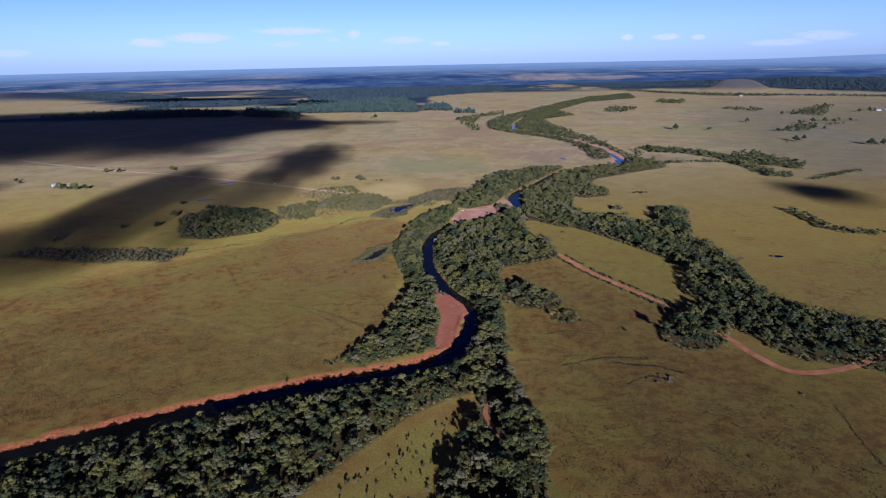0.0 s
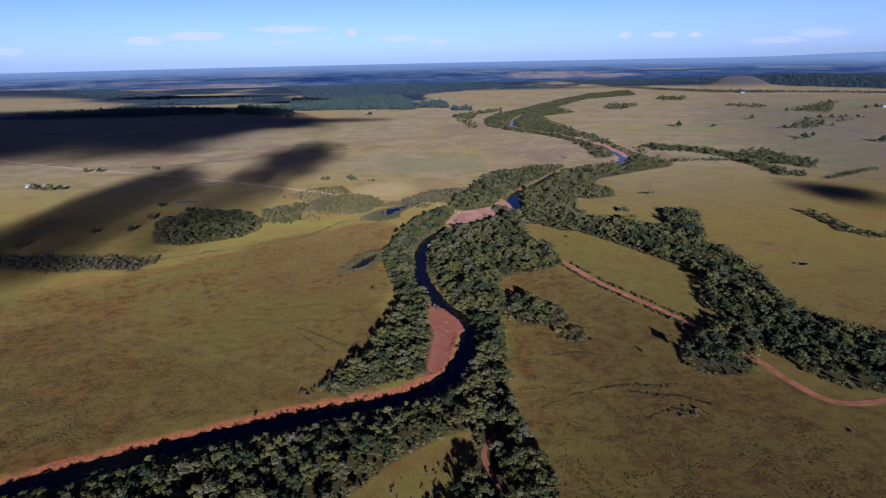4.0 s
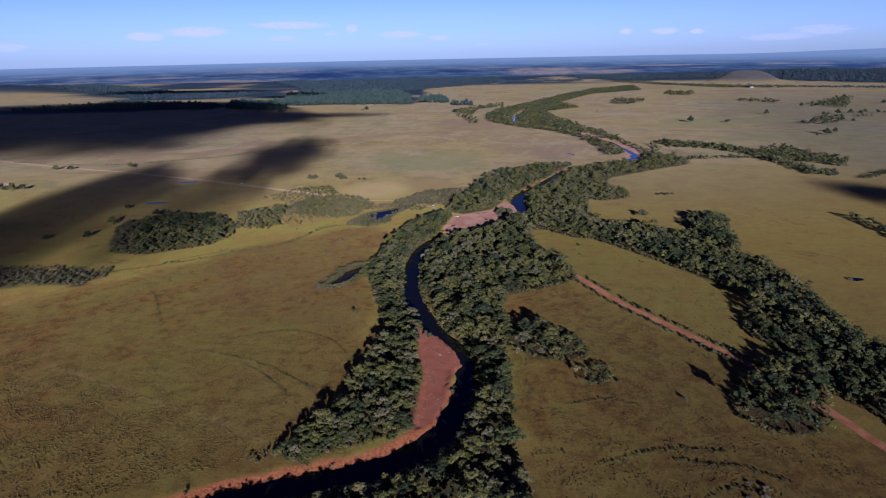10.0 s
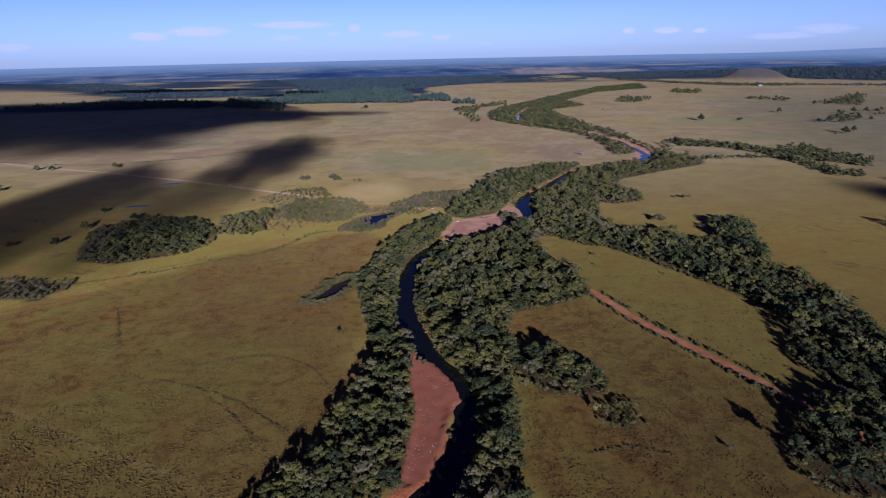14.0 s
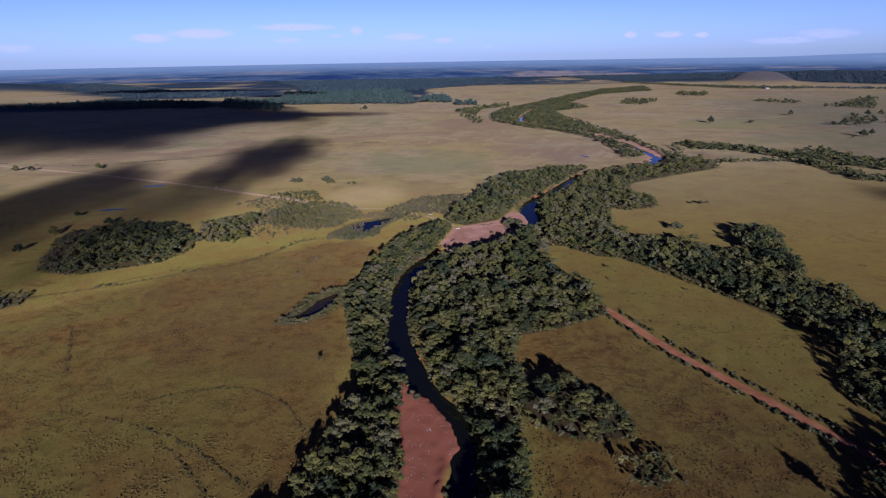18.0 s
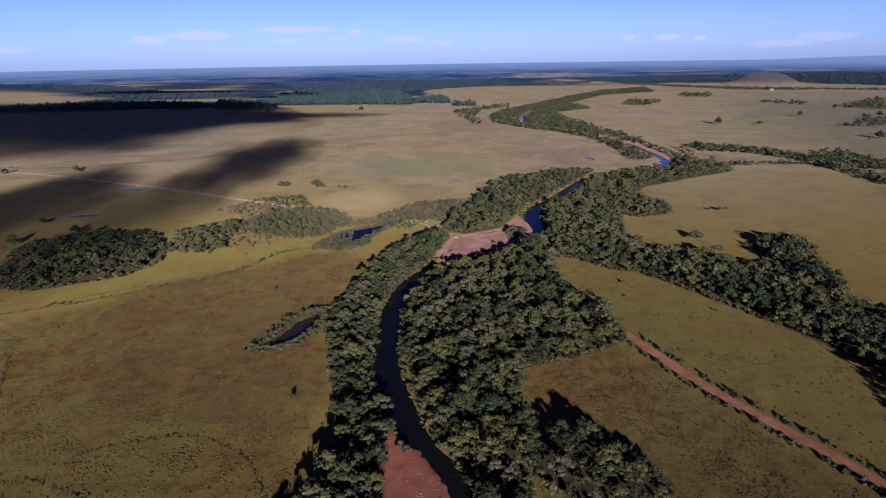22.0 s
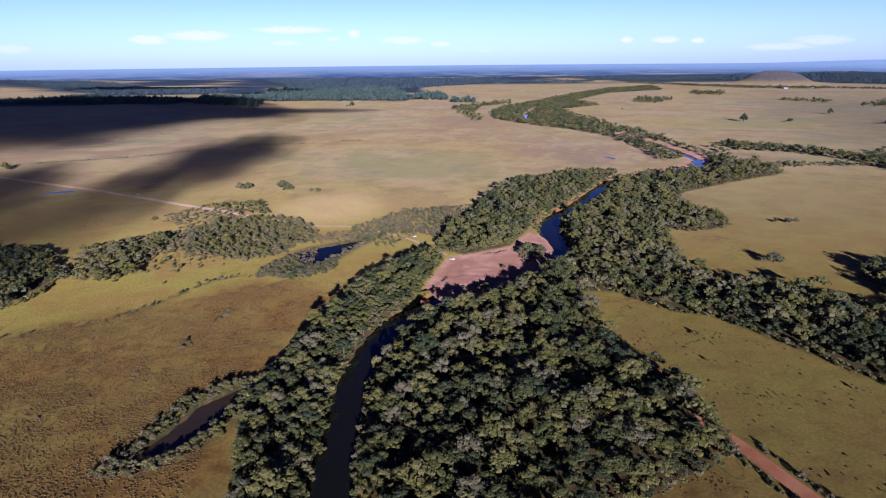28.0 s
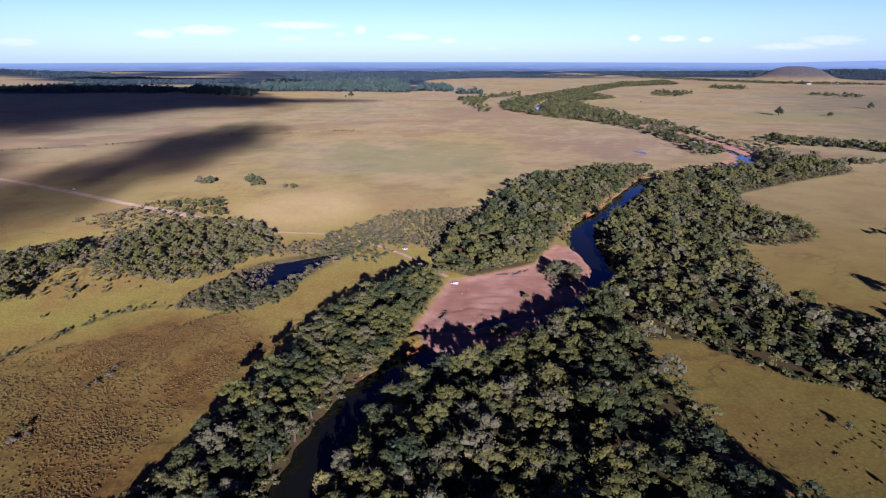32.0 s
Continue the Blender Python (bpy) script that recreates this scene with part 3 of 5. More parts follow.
ground()
tagged(ribbon("water", RIVER, 9, 0, WATER, WATER_Z), "dark still river water between wooded banks", "river", kind="structure")
tagged(pool("water", POND_A, -0.75, POND), "dark still pond in the reeds", "pond", kind="structure")
tagged(pool("water", OXBOW, -0.75, OXBOW_WATER), "narrow dark oxbow pool fringed by scrub", "pond", kind="structure")
tagged(ribbon("road", [(121, 672), (128, 655), (150, 592), (175, 543), (199, 493), (213, 460), (220, 430), (228, 398), (242, 381), (279, 386), (330, 410)], 3.1, 0.12, ROAD), "straight red earth road between hedges of scrub", "road", kind="structure")
tagged(ribbon("road", [(-987, 1468), (-769, 1339), (-547, 1236), (-351, 1132), (-245, 1066), (-178, 1026), (-150, 1008)], 3.4, 0.3, TRACK), "pale dirt track across the grassland", "road", kind="structure")
tagged(ribbon("path", [(-150, 1008), (-93, 976), (-53, 968), (-10, 935), (14, 903), (26, 884)], 1.3, 0.14, TRACK), "narrow pale path down to the sand bank", "path", kind="structure")


# ---- trees ----
def quad_ball(cuts=2):
    """A cube cut into small quads and blown up to a ball."""
    v, f = [], []
    r = np.linspace(-1, 1, cuts + 1)
    for axis in range(3):
        for sgn in (-1, 1):
            base = len(v)
            for a in r:
                for b in r:
                    p = [0, 0, 0]
                    p[axis], p[(axis + 1) % 3], p[(axis + 2) % 3] = sgn, a * sgn, b
                    v.append(p)
            k = cuts + 1
            for i in range(cuts):
                for j in range(cuts):
                    q = base + i * k + j
                    f.append((q, q + k, q + k + 1, q + 1))
    v = np.array(v, float)
    return v / np.linalg.norm(v, axis=1)[:, None], np.array(f)


BALL, LUMP = quad_ball(), quad_ball(1)


def crown_shape(seed, lumps, leaves, leaf, tall=0.75, bulk=1.0, ball=None):
    """A crown of radius about 1: rounded lumps, each covered with small leafy sprays. Rows of quads: places and normals."""
    r = np.random.RandomState(seed)
    quads = []
    spin = r.uniform(0, 6.28)
    for i in range(lumps):
        rad = 0.0 if i == 0 else 0.74 * math.sqrt((i + r.uniform(-0.3, 0.3)) / lumps)
        a = spin + i * 2.39996 + r.uniform(-0.4, 0.4)
        size = r.uniform(0.34, 0.5) * bulk
        c = np.array([rad * math.cos(a), rad * math.sin(a), tall * (math.cos(2.3 * rad) - 0.35) + r.uniform(-0.14, 0.14)])
        bv, bf = ball or BALL
        core = bv * size * np.array([0.72, 0.72, 0.64]) * r.uniform(0.85, 1.1, (len(bv), 1)) + c
        quads.append(np.concatenate([core[bf], (bv * np.array([0.8, 0.8, 1.0]))[bf]], 2))
        n = r.normal(size=(leaves, 3))
        n[:, 2] = np.abs(n[:, 2]) * 1.1 - 0.3
        n /= np.linalg.norm(n, axis=1)[:, None]
        p = c + n * size * np.array([1, 1, 0.85]) * r.uniform(0.85, 1.12, (leaves, 1))
        m = n + r.normal(size=n.shape) * 0.4
        m /= np.linalg.norm(m, axis=1)[:, None]
        u = np.cross(m, r.normal(size=n.shape))
        u /= np.linalg.norm(u, axis=1)[:, None]
        w = np.cross(m, u)
        s = leaf * r.uniform(0.6, 1.3, (leaves, 1))
        t = s * r.uniform(0.45, 0.8, (leaves, 1))
        leaf_quads = np.stack([p - u * s, p - w * t * 0.7 - u * s * 0.2, p + u * s, p + w * t], 1)
        # leaves share the roundness of their lump
        soft = 0.62 * n + 0.55 * m
        soft /= np.linalg.norm(soft, axis=1)[:, None]
        quads.append(np.concatenate([leaf_quads, np.repeat(soft[:, None], 4, 1)], 2))
    return np.concatenate(quads)


def stem_shape(seed, limbs=0, round_=6):
    """A tapered trunk of height 1 and, where asked, limbs that rise from it."""
    r = np.random.RandomState(seed)
    quads = []

    def tube(a, b, ra, rb, sides=round_):
        ang = np.arange(sides) / sides * 2 * np.pi
        ring = np.stack([np.cos(ang), np.sin(ang), 0 * ang], 1)
        p, q = np.array(a) + ring * ra, np.array(b) + ring * rb
        for i in range(sides):
            j = (i + 1) % sides
            quads.append([p[i], p[j], q[j], q[i]])
    bend = r.uniform(-0.05, 0.05, 2)
    tube((0, 0, -0.08), (bend[0], bend[1], 0.45), 0.06, 0.042)
    tube((bend[0], bend[1], 0.45), (2 * bend[0], 2 * bend[1], 0.95), 0.042, 0.015)
    for i in range(limbs):
        a = i * 2.2 + r.uniform(0, 1)
        tube((bend[0], bend[1], 0.4 + 0.1 * i), (0.35 * math.cos(a), 0.35 * math.sin(a), 0.75 + 0.05 * i), 0.028, 0.01, 4)
    return np.array(quads)


def weld(quads, tint=0.5):
    v = quads.reshape(-1, 3)
    return v, np.arange(len(v)).reshape(-1, 4), np.full(len(v), tint)


UNDER_ROAD = [(123, 690), (118, 710), (111, 722), (104, 734), (98, 745), (91, 755), (82, 763)]
RED_GULLY = [(32, 358), (26, 346), (24, 338), (27, 323), (29, 312)]


def scatter(poly, gap, seed, thin=1.0, edge=0.0):
    """Jittered places inside an outline."""
    r = np.random.RandomState(seed)
    jit = 0.42 if gap > 4.2 else 0.9
    p = np.array(poly, float)
    (x0, y0), (x1, y1) = p.min(0) - edge, p.max(0) + edge
    xs, ys = np.meshgrid(np.arange(x0, x1, gap), np.arange(y0, y1, gap * 0.87))
    xs = xs + (np.arange(len(ys))[:, None] % 2) * gap / 2
    x, y = xs.ravel() + r.uniform(-jit, jit, xs.size) * gap, ys.ravel() + r.uniform(-jit, jit, xs.size) * gap
    keep = (area(poly, x, y) + 2.0 * waves(x, y, 22, seed) < edge) & (r.uniform(size=x.size) < thin)
    d, w, _ = near_line(RIVER, x[keep], y[keep])
    bar = (y[keep] > 1245) & (y[keep] < 1665)
    out = np.stack([x[keep], y[keep]], 1)[d - w > np.where(bar, 9.0, 1.0)]
    for pool_ in (POND_A, OXBOW):
        out = out[area(pool_, out[:, 0], out[:, 1]) > 0.5]
    out = out[near_line(np.array(UNDER_ROAD), out[:, 0], out[:, 1])[0] > 3.6]
    out = out[near_line(np.array(RED_GULLY), out[:, 0], out[:, 1] + 4.0)[0] > 6.0]
    out = out[area([(332, 1195), (354, 1198), (378, 1265), (345, 1272)], out[:, 0], out[:, 1]) > 0]
    s = np.minimum(area(SAND_LOW, out[:, 0], out[:, 1]), area(SAND_HIGH, out[:, 0], out[:, 1]))
    return out[s > 1.5]


def grove(name, places, size, shapes, mats, seed, label, category="trees", rise=0.85, tints=(0.1, 0.95), stem=True, lift=0.75):
    """Many trees joined into one stand."""
    r = np.random.RandomState(seed)
    n = len(places)
    if n == 0:
        return None
    rad = size * np.clip(r.lognormal(-0.05, 0.32, n), 0.5, 1.75)
    tall = size * rise * 2 * (0.3 + 0.7 * rad / size) * r.uniform(0.82, 1.24, n)
    shore, half, _ = near_line(RIVER, places[:, 0], places[:, 1])
    tall = tall * (0.62 + 0.38 * ease(shore - half, 1.0, 13.0))   # lower growth at the water's edge
    low = (places[:, 1] < 425) & (places[:, 0] < 8)
    tall = np.where(low, np.minimum(tall, (2.0 * half + shore - half) * r.uniform(0.2, 0.26, n)), tall)
    turn = r.uniform(0, 6.28, n)
    patch = 0.5 + 0.22 * waves(places[:, 0], places[:, 1], 60, 21)
    tint = np.clip(tints[0] + (tints[1] - tints[0]) * np.clip(patch + r.normal(0, 0.27, n), 0, 1), 0, 1)
    z = height(places[:, 0], places[:, 1])
    kind = r.randint(0, len(shapes), n)
    vs, tt, mi, nn = [], [], [], []
    trunk = stem_shape(seed, 0, 4)[:4] * np.array([1, 1, 1.8])
    trunk = np.concatenate([trunk, trunk * np.array([1, 1, 0])], 2)
    for k, quads in enumerate(shapes):
        m = np.where(kind == k)[0]
        if not len(m):
            continue
        c, s = np.cos(turn[m])[:, None], np.sin(turn[m])[:, None]
        for q, which in ((quads, 0), (trunk, 1)) if stem else ((quads, 0),):
            v, nv = q.reshape(-1, 6)[:, :3], q.reshape(-1, 6)[:, 3:]
            x, y = v[:, 0] * c - v[:, 1] * s, v[:, 0] * s + v[:, 1] * c
            if which == 0:
                zz = tall[m][:, None] + (v[:, 2] - 1.0) * lift * rad[m][:, None]
                px, py = x * rad[m][:, None], y * rad[m][:, None]
            else:
                zz = v[:, 2] * tall[m][:, None]
                px, py = x * tall[m][:, None], y * tall[m][:, None]
            out = np.stack([px + places[m, 0][:, None], py + places[m, 1][:, None], zz + z[m][:, None]], 2)
            vs.append(out.reshape(-1, 3))
            turned = np.stack([nv[:, 0] * c - nv[:, 1] * s, nv[:, 0] * s + nv[:, 1] * c, np.broadcast_to(nv[:, 2], x.shape)], 2).reshape(-1, 3)
            nn.append(turned / (np.linalg.norm(turned, axis=1)[:, None] + 1e-6))
            tt.append(np.repeat(tint[m], len(v)))
            mi.append(np.full(out.shape[0] * len(v) // 4, which))
    v = np.concatenate(vs)
    ob = sheet(name, v, np.arange(len(v)).reshape(-1, 4), mats, False, np.concatenate(mi), [("tint", np.concatenate(tt))], np.concatenate(nn))
    return tagged(ob, label, category, kind="stuff")


FINE = [crown_shape(k, 11, 19, 0.08, bulk=0.74, ball=LUMP) for k in (31, 32, 33, 34, 35, 36)]
NEAR = [crown_shape(k, 8, 11, 0.115, bulk=0.84, ball=LUMP) for k in (1, 2, 3, 4, 5)]
BROAD = [crown_shape(k, 6, 9, 0.15, bulk=0.92, ball=LUMP) for k in (41, 42, 43, 44)]
MIDDLE = [crown_shape(k, 3, 9, 0.22, bulk=1.12, ball=LUMP) for k in (11, 12, 13, 14)]
FAR = [crown_shape(k, 2, 7, 0.28, bulk=1.5, ball=LUMP) for k in (21, 22, 23)]
TALL = [crown_shape(k, 2, 7, 0.34, bulk=1.6, ball=LUMP) for k in (24, 25, 26)]
TUFT = [crown_shape(k, 2, 10, 0.24, bulk=1.45, ball=LUMP) for k in (51, 52, 53, 54)]
TREE_MATS = [LEAF, BARK]

# single trees and shrubs: each an empty at its foot with a trunk and a crown
def quad_part(name, quads, mat, parent, tint=0.5, label="", smooth=False, normals=None):
    v, f, t = weld(quads, tint)
    ob = sheet(name, v, f, [mat], smooth, None, [("tint", t)], normals)
    ob.parent = parent
    return tagged(ob, label)


def tree(name, seed, radius, tall, lumps, leaves, leaf, mat, tint, limbs=4, squash=0.9, clear=0.72, bulk=1.0):
    top = new(name)
    quad_part("trunk", stem_shape(seed, limbs) * tall * 0.95, BARK, top, 0.5)
    shape = crown_shape(seed + 50, lumps, leaves, leaf, bulk=bulk)
    crown = shape[..., :3] * radius * np.array([1, 1, squash])
    quad_part("crown", crown + np.array([0, 0, tall - clear * radius]), mat, top, tint, normals=shape[..., 3:].reshape(-1, 3))
    return top


def place(x, y, turn, size, tall=1.0, sink=0.0):
    z = float(height(np.array([x], float), np.array([y], float))[0]) - sink
    return pose(x, y, z, 0, 0, turn) @ Matrix.Diagonal((size, size, size * tall, 1))


def plant(kinds, spots, label, category, group, seed, sizes=(0.8, 1.2)):
    """Sets trees of the given kinds at the spots; the first of each kind is the model itself."""
    r = random.Random(seed)
    for i, spot in enumerate(spots):
        k = kinds[i % len(kinds)]
        size = spot[2] if len(spot) > 2 else r.uniform(*sizes)
        m = place(spot[0], spot[1], r.uniform(0, 360), size, r.uniform(0.9, 1.12))
        if i < len(kinds):
            k.matrix_basis = m
            ob = k
            tagged(k, label, category, group)
        else:
            ob = copy_thing(k, m)


tagged(ribbon("road", [(121, 672)] + UNDER_ROAD, 1.9, 0.14, ROAD), "narrow red earth road under the trees", "road", kind="structure")
tagged(ribbon("path", RED_GULLY, 1.6, 0.14, ROAD), "bare red earth gully among the trees", "path", kind="structure")

# the stands
SHOWN = []
for i, (poly, gap, size, shapes, label) in enumerate([
        (WOOD_WEDGE, 7.0, 4.7, FINE, "dense dark-green gallery trees between river and road"),
        (WOOD_SPUR, 6.2, 4.0, FINE, "dark-green copse at the edge of the meadow"),
        (WOOD_COPSE, 4.6, 2.2, NEAR, "low bushy trees in the meadow"),
        (WOOD_NEAR_RIGHT, 7.2, 4.9, NEAR, "dense gallery trees along a side channel"),
        (WOOD_NEAR_LEFT, 7.0, 4.7, NEAR, "dense gallery trees along the near river bank"),
        (WOOD_LEFT_BANK, 5.7, 4.2, FINE, "belt of gallery trees on the river bank"),
        (WOOD_FAR_LEFT, 6.2, 4.2, BROAD, "belt of gallery trees beyond the sand bank"),
        (WOOD_FAR_RIGHT, 6.4, 4.2, BROAD, "broad grey-green gallery wood along the river"),
        (WOOD_CREEK, 6.6, 4.6, BROAD, "dark gallery wood along a creek in the pasture"),
        (WOOD_CREEK_TAIL, 6.6, 4.6, BROAD, "dark rounded copse beside the red road"),
        (WOOD_DARK, 6.0, 3.8, BROAD, "dark rounded grove in the grassland"),
        (WOOD_DARK_EDGE, 7.0, 2.9, MIDDLE, "low grey scrub beside the dark grove"),
        (WOOD_POND, 7.4, 3.0, NEAR, "grey-green scrub wood above the pond"),
        (WOOD_POND_RIM, 3.4, 1.6, MIDDLE, "reedy scrub round the pond"),
        (WOOD_TRACK, 5.0, 2.2, MIDDLE, "bushes beside the dirt track")]):
    spots = scatter(poly, gap, 100 + i, 1.0, -2.2 if poly in (WOOD_CREEK, WOOD_CREEK_TAIL) else -0.4)
    if poly in (WOOD_WEDGE, WOOD_LEFT_BANK):
        near = (spots[:, 1] > 655) & (spots[:, 1] < 760) & (spots[:, 0] > -62) & (spots[:, 0] < 45)
        near &= np.arange(len(spots)) % 3 > 0
        SHOWN += spots[near].tolist()
        spots = spots[~near]
        low = spots[:, 1] < 545
        grove("gallery_trees", spots[low], size, NEAR, TREE_MATS, 260 + i, label, tints=(0.05, 0.88), rise=1.0, stem=False)
        spots = spots[~low]
    if poly is WOOD_DARK:
        bare = spots[:, 0] + 0.3 * (spots[:, 1] - 830) < -335
        grove("scrub", spots[bare], 3.0, NEAR, [SCRUB, BARK], 290, "grey-brown bushy scrub beside a dark grove", "scrub", rise=0.8, tints=(0.3, 0.9), stem=False)
        spots = spots[~bare]
    dark = poly in (WOOD_CREEK, WOOD_CREEK_TAIL, WOOD_DARK)
    grey = poly in (WOOD_FAR_RIGHT, WOOD_DARK_EDGE, WOOD_POND)
    grove("gallery_trees", spots, size, shapes, TREE_MATS, 200 + i, label, tints=(0.0, 0.66) if dark else (0.36, 0.84) if poly is WOOD_POND else (0.5, 0.93) if poly is WOOD_DARK_EDGE else (0.2, 0.86) if grey else (0.05, 0.82), rise=1.08 if shapes is FINE else 0.95 if size > 2.3 else 0.8, stem=False)

# leafy shrubs that close the edges of the woods down to the grass
def fringe(poly, seed, label):
    q = np.random.RandomState(seed)
    ring = curve(poly + poly[:1], 2.3)[:, :2]
    ring = ring + q.normal(0, 0.9, ring.shape)
    d, w, _ = near_line(RIVER, ring[:, 0], ring[:, 1])
    sand = np.minimum(area(SAND_LOW, ring[:, 0], ring[:, 1]), area(SAND_HIGH, ring[:, 0], ring[:, 1]))
    keep = (d - w > 0.6) & (sand > 1.0) & (ring[:, 1] > 190) & (np.abs(ring[:, 0]) < 500)
    for other in WOODS:
        if other is not poly:
            keep &= area(other, ring[:, 0], ring[:, 1]) > -2
    grove("edge_shrubs", ring[keep], 2.0, TUFT, TREE_MATS, seed, label, "shrubs", rise=0.8, tints=(0.1, 0.95), stem=False)


def ring_of(poly, out, step, seed):
    q = np.random.RandomState(seed)
    c = curve(poly + poly[:1], step)[:, :2]
    mid = c.mean(0)
    way = c - mid
    way = way / np.linalg.norm(way, axis=1)[:, None]
    c = c + way * q.uniform(*out, (len(c), 1)) + q.normal(0, 0.5, c.shape)
    return c[area(poly, c[:, 0], c[:, 1]) > 0.8]


grove("scrub", np.concatenate([ring_of(OXBOW, (1.5, 3), 2.0, 83), ring_of(OXBOW, (3, 7), 1.7, 84), ring_of(OXBOW, (5, 10), 3.0, 85)]), 1.7, NEAR, TREE_MATS, 86, "bushy grey-green scrub round the oxbow pool", "scrub", rise=0.8, tints=(0.35, 0.98), stem=False)
for i, poly in enumerate(WOODS):
    fringe(poly, 180 + i, "leafy shrubs along the foot of a gallery wood")

grove("gallery_trees", np.array(SHOWN[290:] + [[-24.0, 655.0]]), 4.5, FINE, TREE_MATS, 259, "gallery trees among their neighbours by the river", tints=(0.05, 0.88), rise=1.05, stem=False)

# undergrowth that fills the belt of wood along the river
grove("undergrowth", scatter(WOOD_LEFT_BANK, 3.6, 188), 2.1, TUFT, TREE_MATS, 189, "leafy undergrowth between the gallery trees", "shrubs", rise=0.9, tints=(0.05, 0.8), stem=False)
grove("undergrowth", scatter([p for p in WOOD_WEDGE if p[1] > 540], 5.0, 190), 2.2, TUFT, TREE_MATS, 191, "leafy undergrowth in the shade of the gallery wood", "shrubs", rise=0.9, tints=(0.0, 0.6), stem=False)

# low shrubs in the seams of the woods and on the scrub flats
for i, (poly, gap, size, thin, label) in enumerate([
        (SCRUB_BELT, 2.5, 1.35, 0.95, "low olive scrub on the old flood bed"),
        (WOOD_POND, 3.0, 1.5, 0.9, "grey scrub between the trees above the pond"),
        (WOOD_DARK_EDGE, 3.4, 1.5, 0.8, "grey scrub beside the dark grove"),
        (WOOD_POND_RIM, 2.4, 1.2, 0.95, "dense low scrub round the pond"),
        ([(-240, 1000), (-215, 1045), (-165, 1030), (-150, 1000), (-190, 960)], 4.0, 1.5, 0.7, "purplish scrub below the track"),
        ([(-45, 925), (-37, 993), (-8, 975), (5, 935), (-20, 905)], 3.2, 1.1, 0.7, "thin scrub on the old flood bed"),
        ([(-80, 405), (-62, 440), (-52, 470), (-44, 500), (-50, 470), (-66, 425), (-92, 402)], 2.6, 1.4, 0.9, "grey scrub at the foot of the bank wood"),
        ([(-80, 838), (-60, 850), (-40, 905), (-20, 940), (-36, 950), (-60, 920), (-52, 900)], 3.0, 2.0, 0.85, "pale scrub fringing the pond"),
        ([(-100, 634), (-92, 666), (-86, 690), (-66, 706), (-58, 690), (-64, 660), (-78, 640)], 3.0, 1.4, 0.75, "grey scrub round the oxbow pool"),
        (MARSH, 4.6, 2.1, 0.75, "dark marsh bushes"),
        ([(-20, 940), (-36, 950), (-60, 922), (-84, 912), (-92, 925), (-60, 948), (-40, 985), (-12, 975), (2, 948)], 3.2, 1.6, 0.8, "olive scrub between the pond and the path"),
        ([(-100, 842), (-96, 872), (-84, 884), (-70, 862), (-52, 868), (-50, 852), (-70, 834)], 2.6, 1.5, 0.9, "dense olive scrub below the pond"),
        ([(-200, 880), (-196, 950), (-170, 990), (-150, 960), (-165, 905)], 3.6, 1.7, 0.85, "bare purplish shrubs at the edge of the scrub wood"),
        ([(-250, 930), (-190, 960), (-180, 900), (-120, 870), (-190, 830), (-230, 880)], 7.0, 1.7, 0.6, "scattered grey bushes on the slope")]):
    grove("scrub", scatter(poly, gap, 300 + i, thin), size, TUFT, [SCRUB, BARK], 320 + i, label, "scrub", rise=0.7, stem=False)

grove("scrub", scatter([(-60, 262), (-20, 320), (8, 345), (10, 318), (-6, 262), (-12, 215), (-90, 215)], 7.0, 311, 0.7), 1.1, MIDDLE, [SCRUB, BARK], 331, "small shrubs dotted over a clearing", "scrub", rise=0.8, stem=False)
# scrub that overhangs both banks
rb = np.random.RandomState(77)
bank = curve([p for p in RIVER_LOW[2:-1] + RIVER_HIGH if p[1] < 1260], 1.6)
bd = np.gradient(bank[:, :2], axis=0)
bd /= np.linalg.norm(bd, axis=1)[:, None]
edge = []
for side in (-1, 1):
    off = side * (bank[:, 2] + rb.uniform(-0.6, 3.2, len(bank)))
    spots = bank[:, :2] + np.stack([-bd[:, 1], bd[:, 0]], 1) * off[:, None]
    if side > 0:
        spots = spots[(spots[:, 1] > 425) | (rb.uniform(size=len(spots)) < 0.08)]
    edge.append(spots[rb.uniform(size=len(spots)) < 0.8])
edge = np.concatenate(edge)
free = np.minimum(area(SAND_LOW, edge[:, 0], edge[:, 1]), area(SAND_HIGH, edge[:, 0], edge[:, 1])) > 3.5
dd, ww, _ = near_line(RIVER, edge[:, 0], edge[:, 1])
grove("bank_scrub", edge[free & (dd > ww - 1.2)], 1.9, MIDDLE, TREE_MATS, 335, "leafy scrub overhanging the river banks", "scrub", rise=0.95, tints=(0.15, 1.0), stem=False)

# woods far up the valley
GALLERY_FAR = [(322, 1305), (334, 1419), (330, 1560), (284, 1685), (206, 1820), (148, 1972), (162, 2157), (211, 2315), (363, 2591), (591, 3048), (803, 3395), (1074, 3633), (994, 3238), (698, 3015), (470, 2564), (501, 2348), (359, 2215), (360, 1951), (394, 1700), (410, 1560), (410, 1432), (424, 1280)]
CREEK_FAR = [(430, 1300), (459, 1450), (484, 1385), (537, 1360), (584, 1257), (571, 1199), (625, 1195), (670, 1140), (700, 1191), (689, 1327), (609, 1314), (556, 1426), (494, 1476), (440, 1420)]
CREEK_LOW = [(405, 1225), (538, 1240), (585, 1220), (570, 1080), (620, 1065), (618, 1085), (600, 1230), (540, 1255), (410, 1240)]
HEDGE = [(470, 830), (474, 790), (470, 746), (480, 712), (530, 700), (530, 712), (490, 722), (483, 746), (488, 790), (484, 832)]
SPUR_FAR = [(60, 2300), (76, 2060), (100, 1900), (125, 1900), (110, 2110), (150, 2330), (260, 2480), (240, 2540), (120, 2420)]
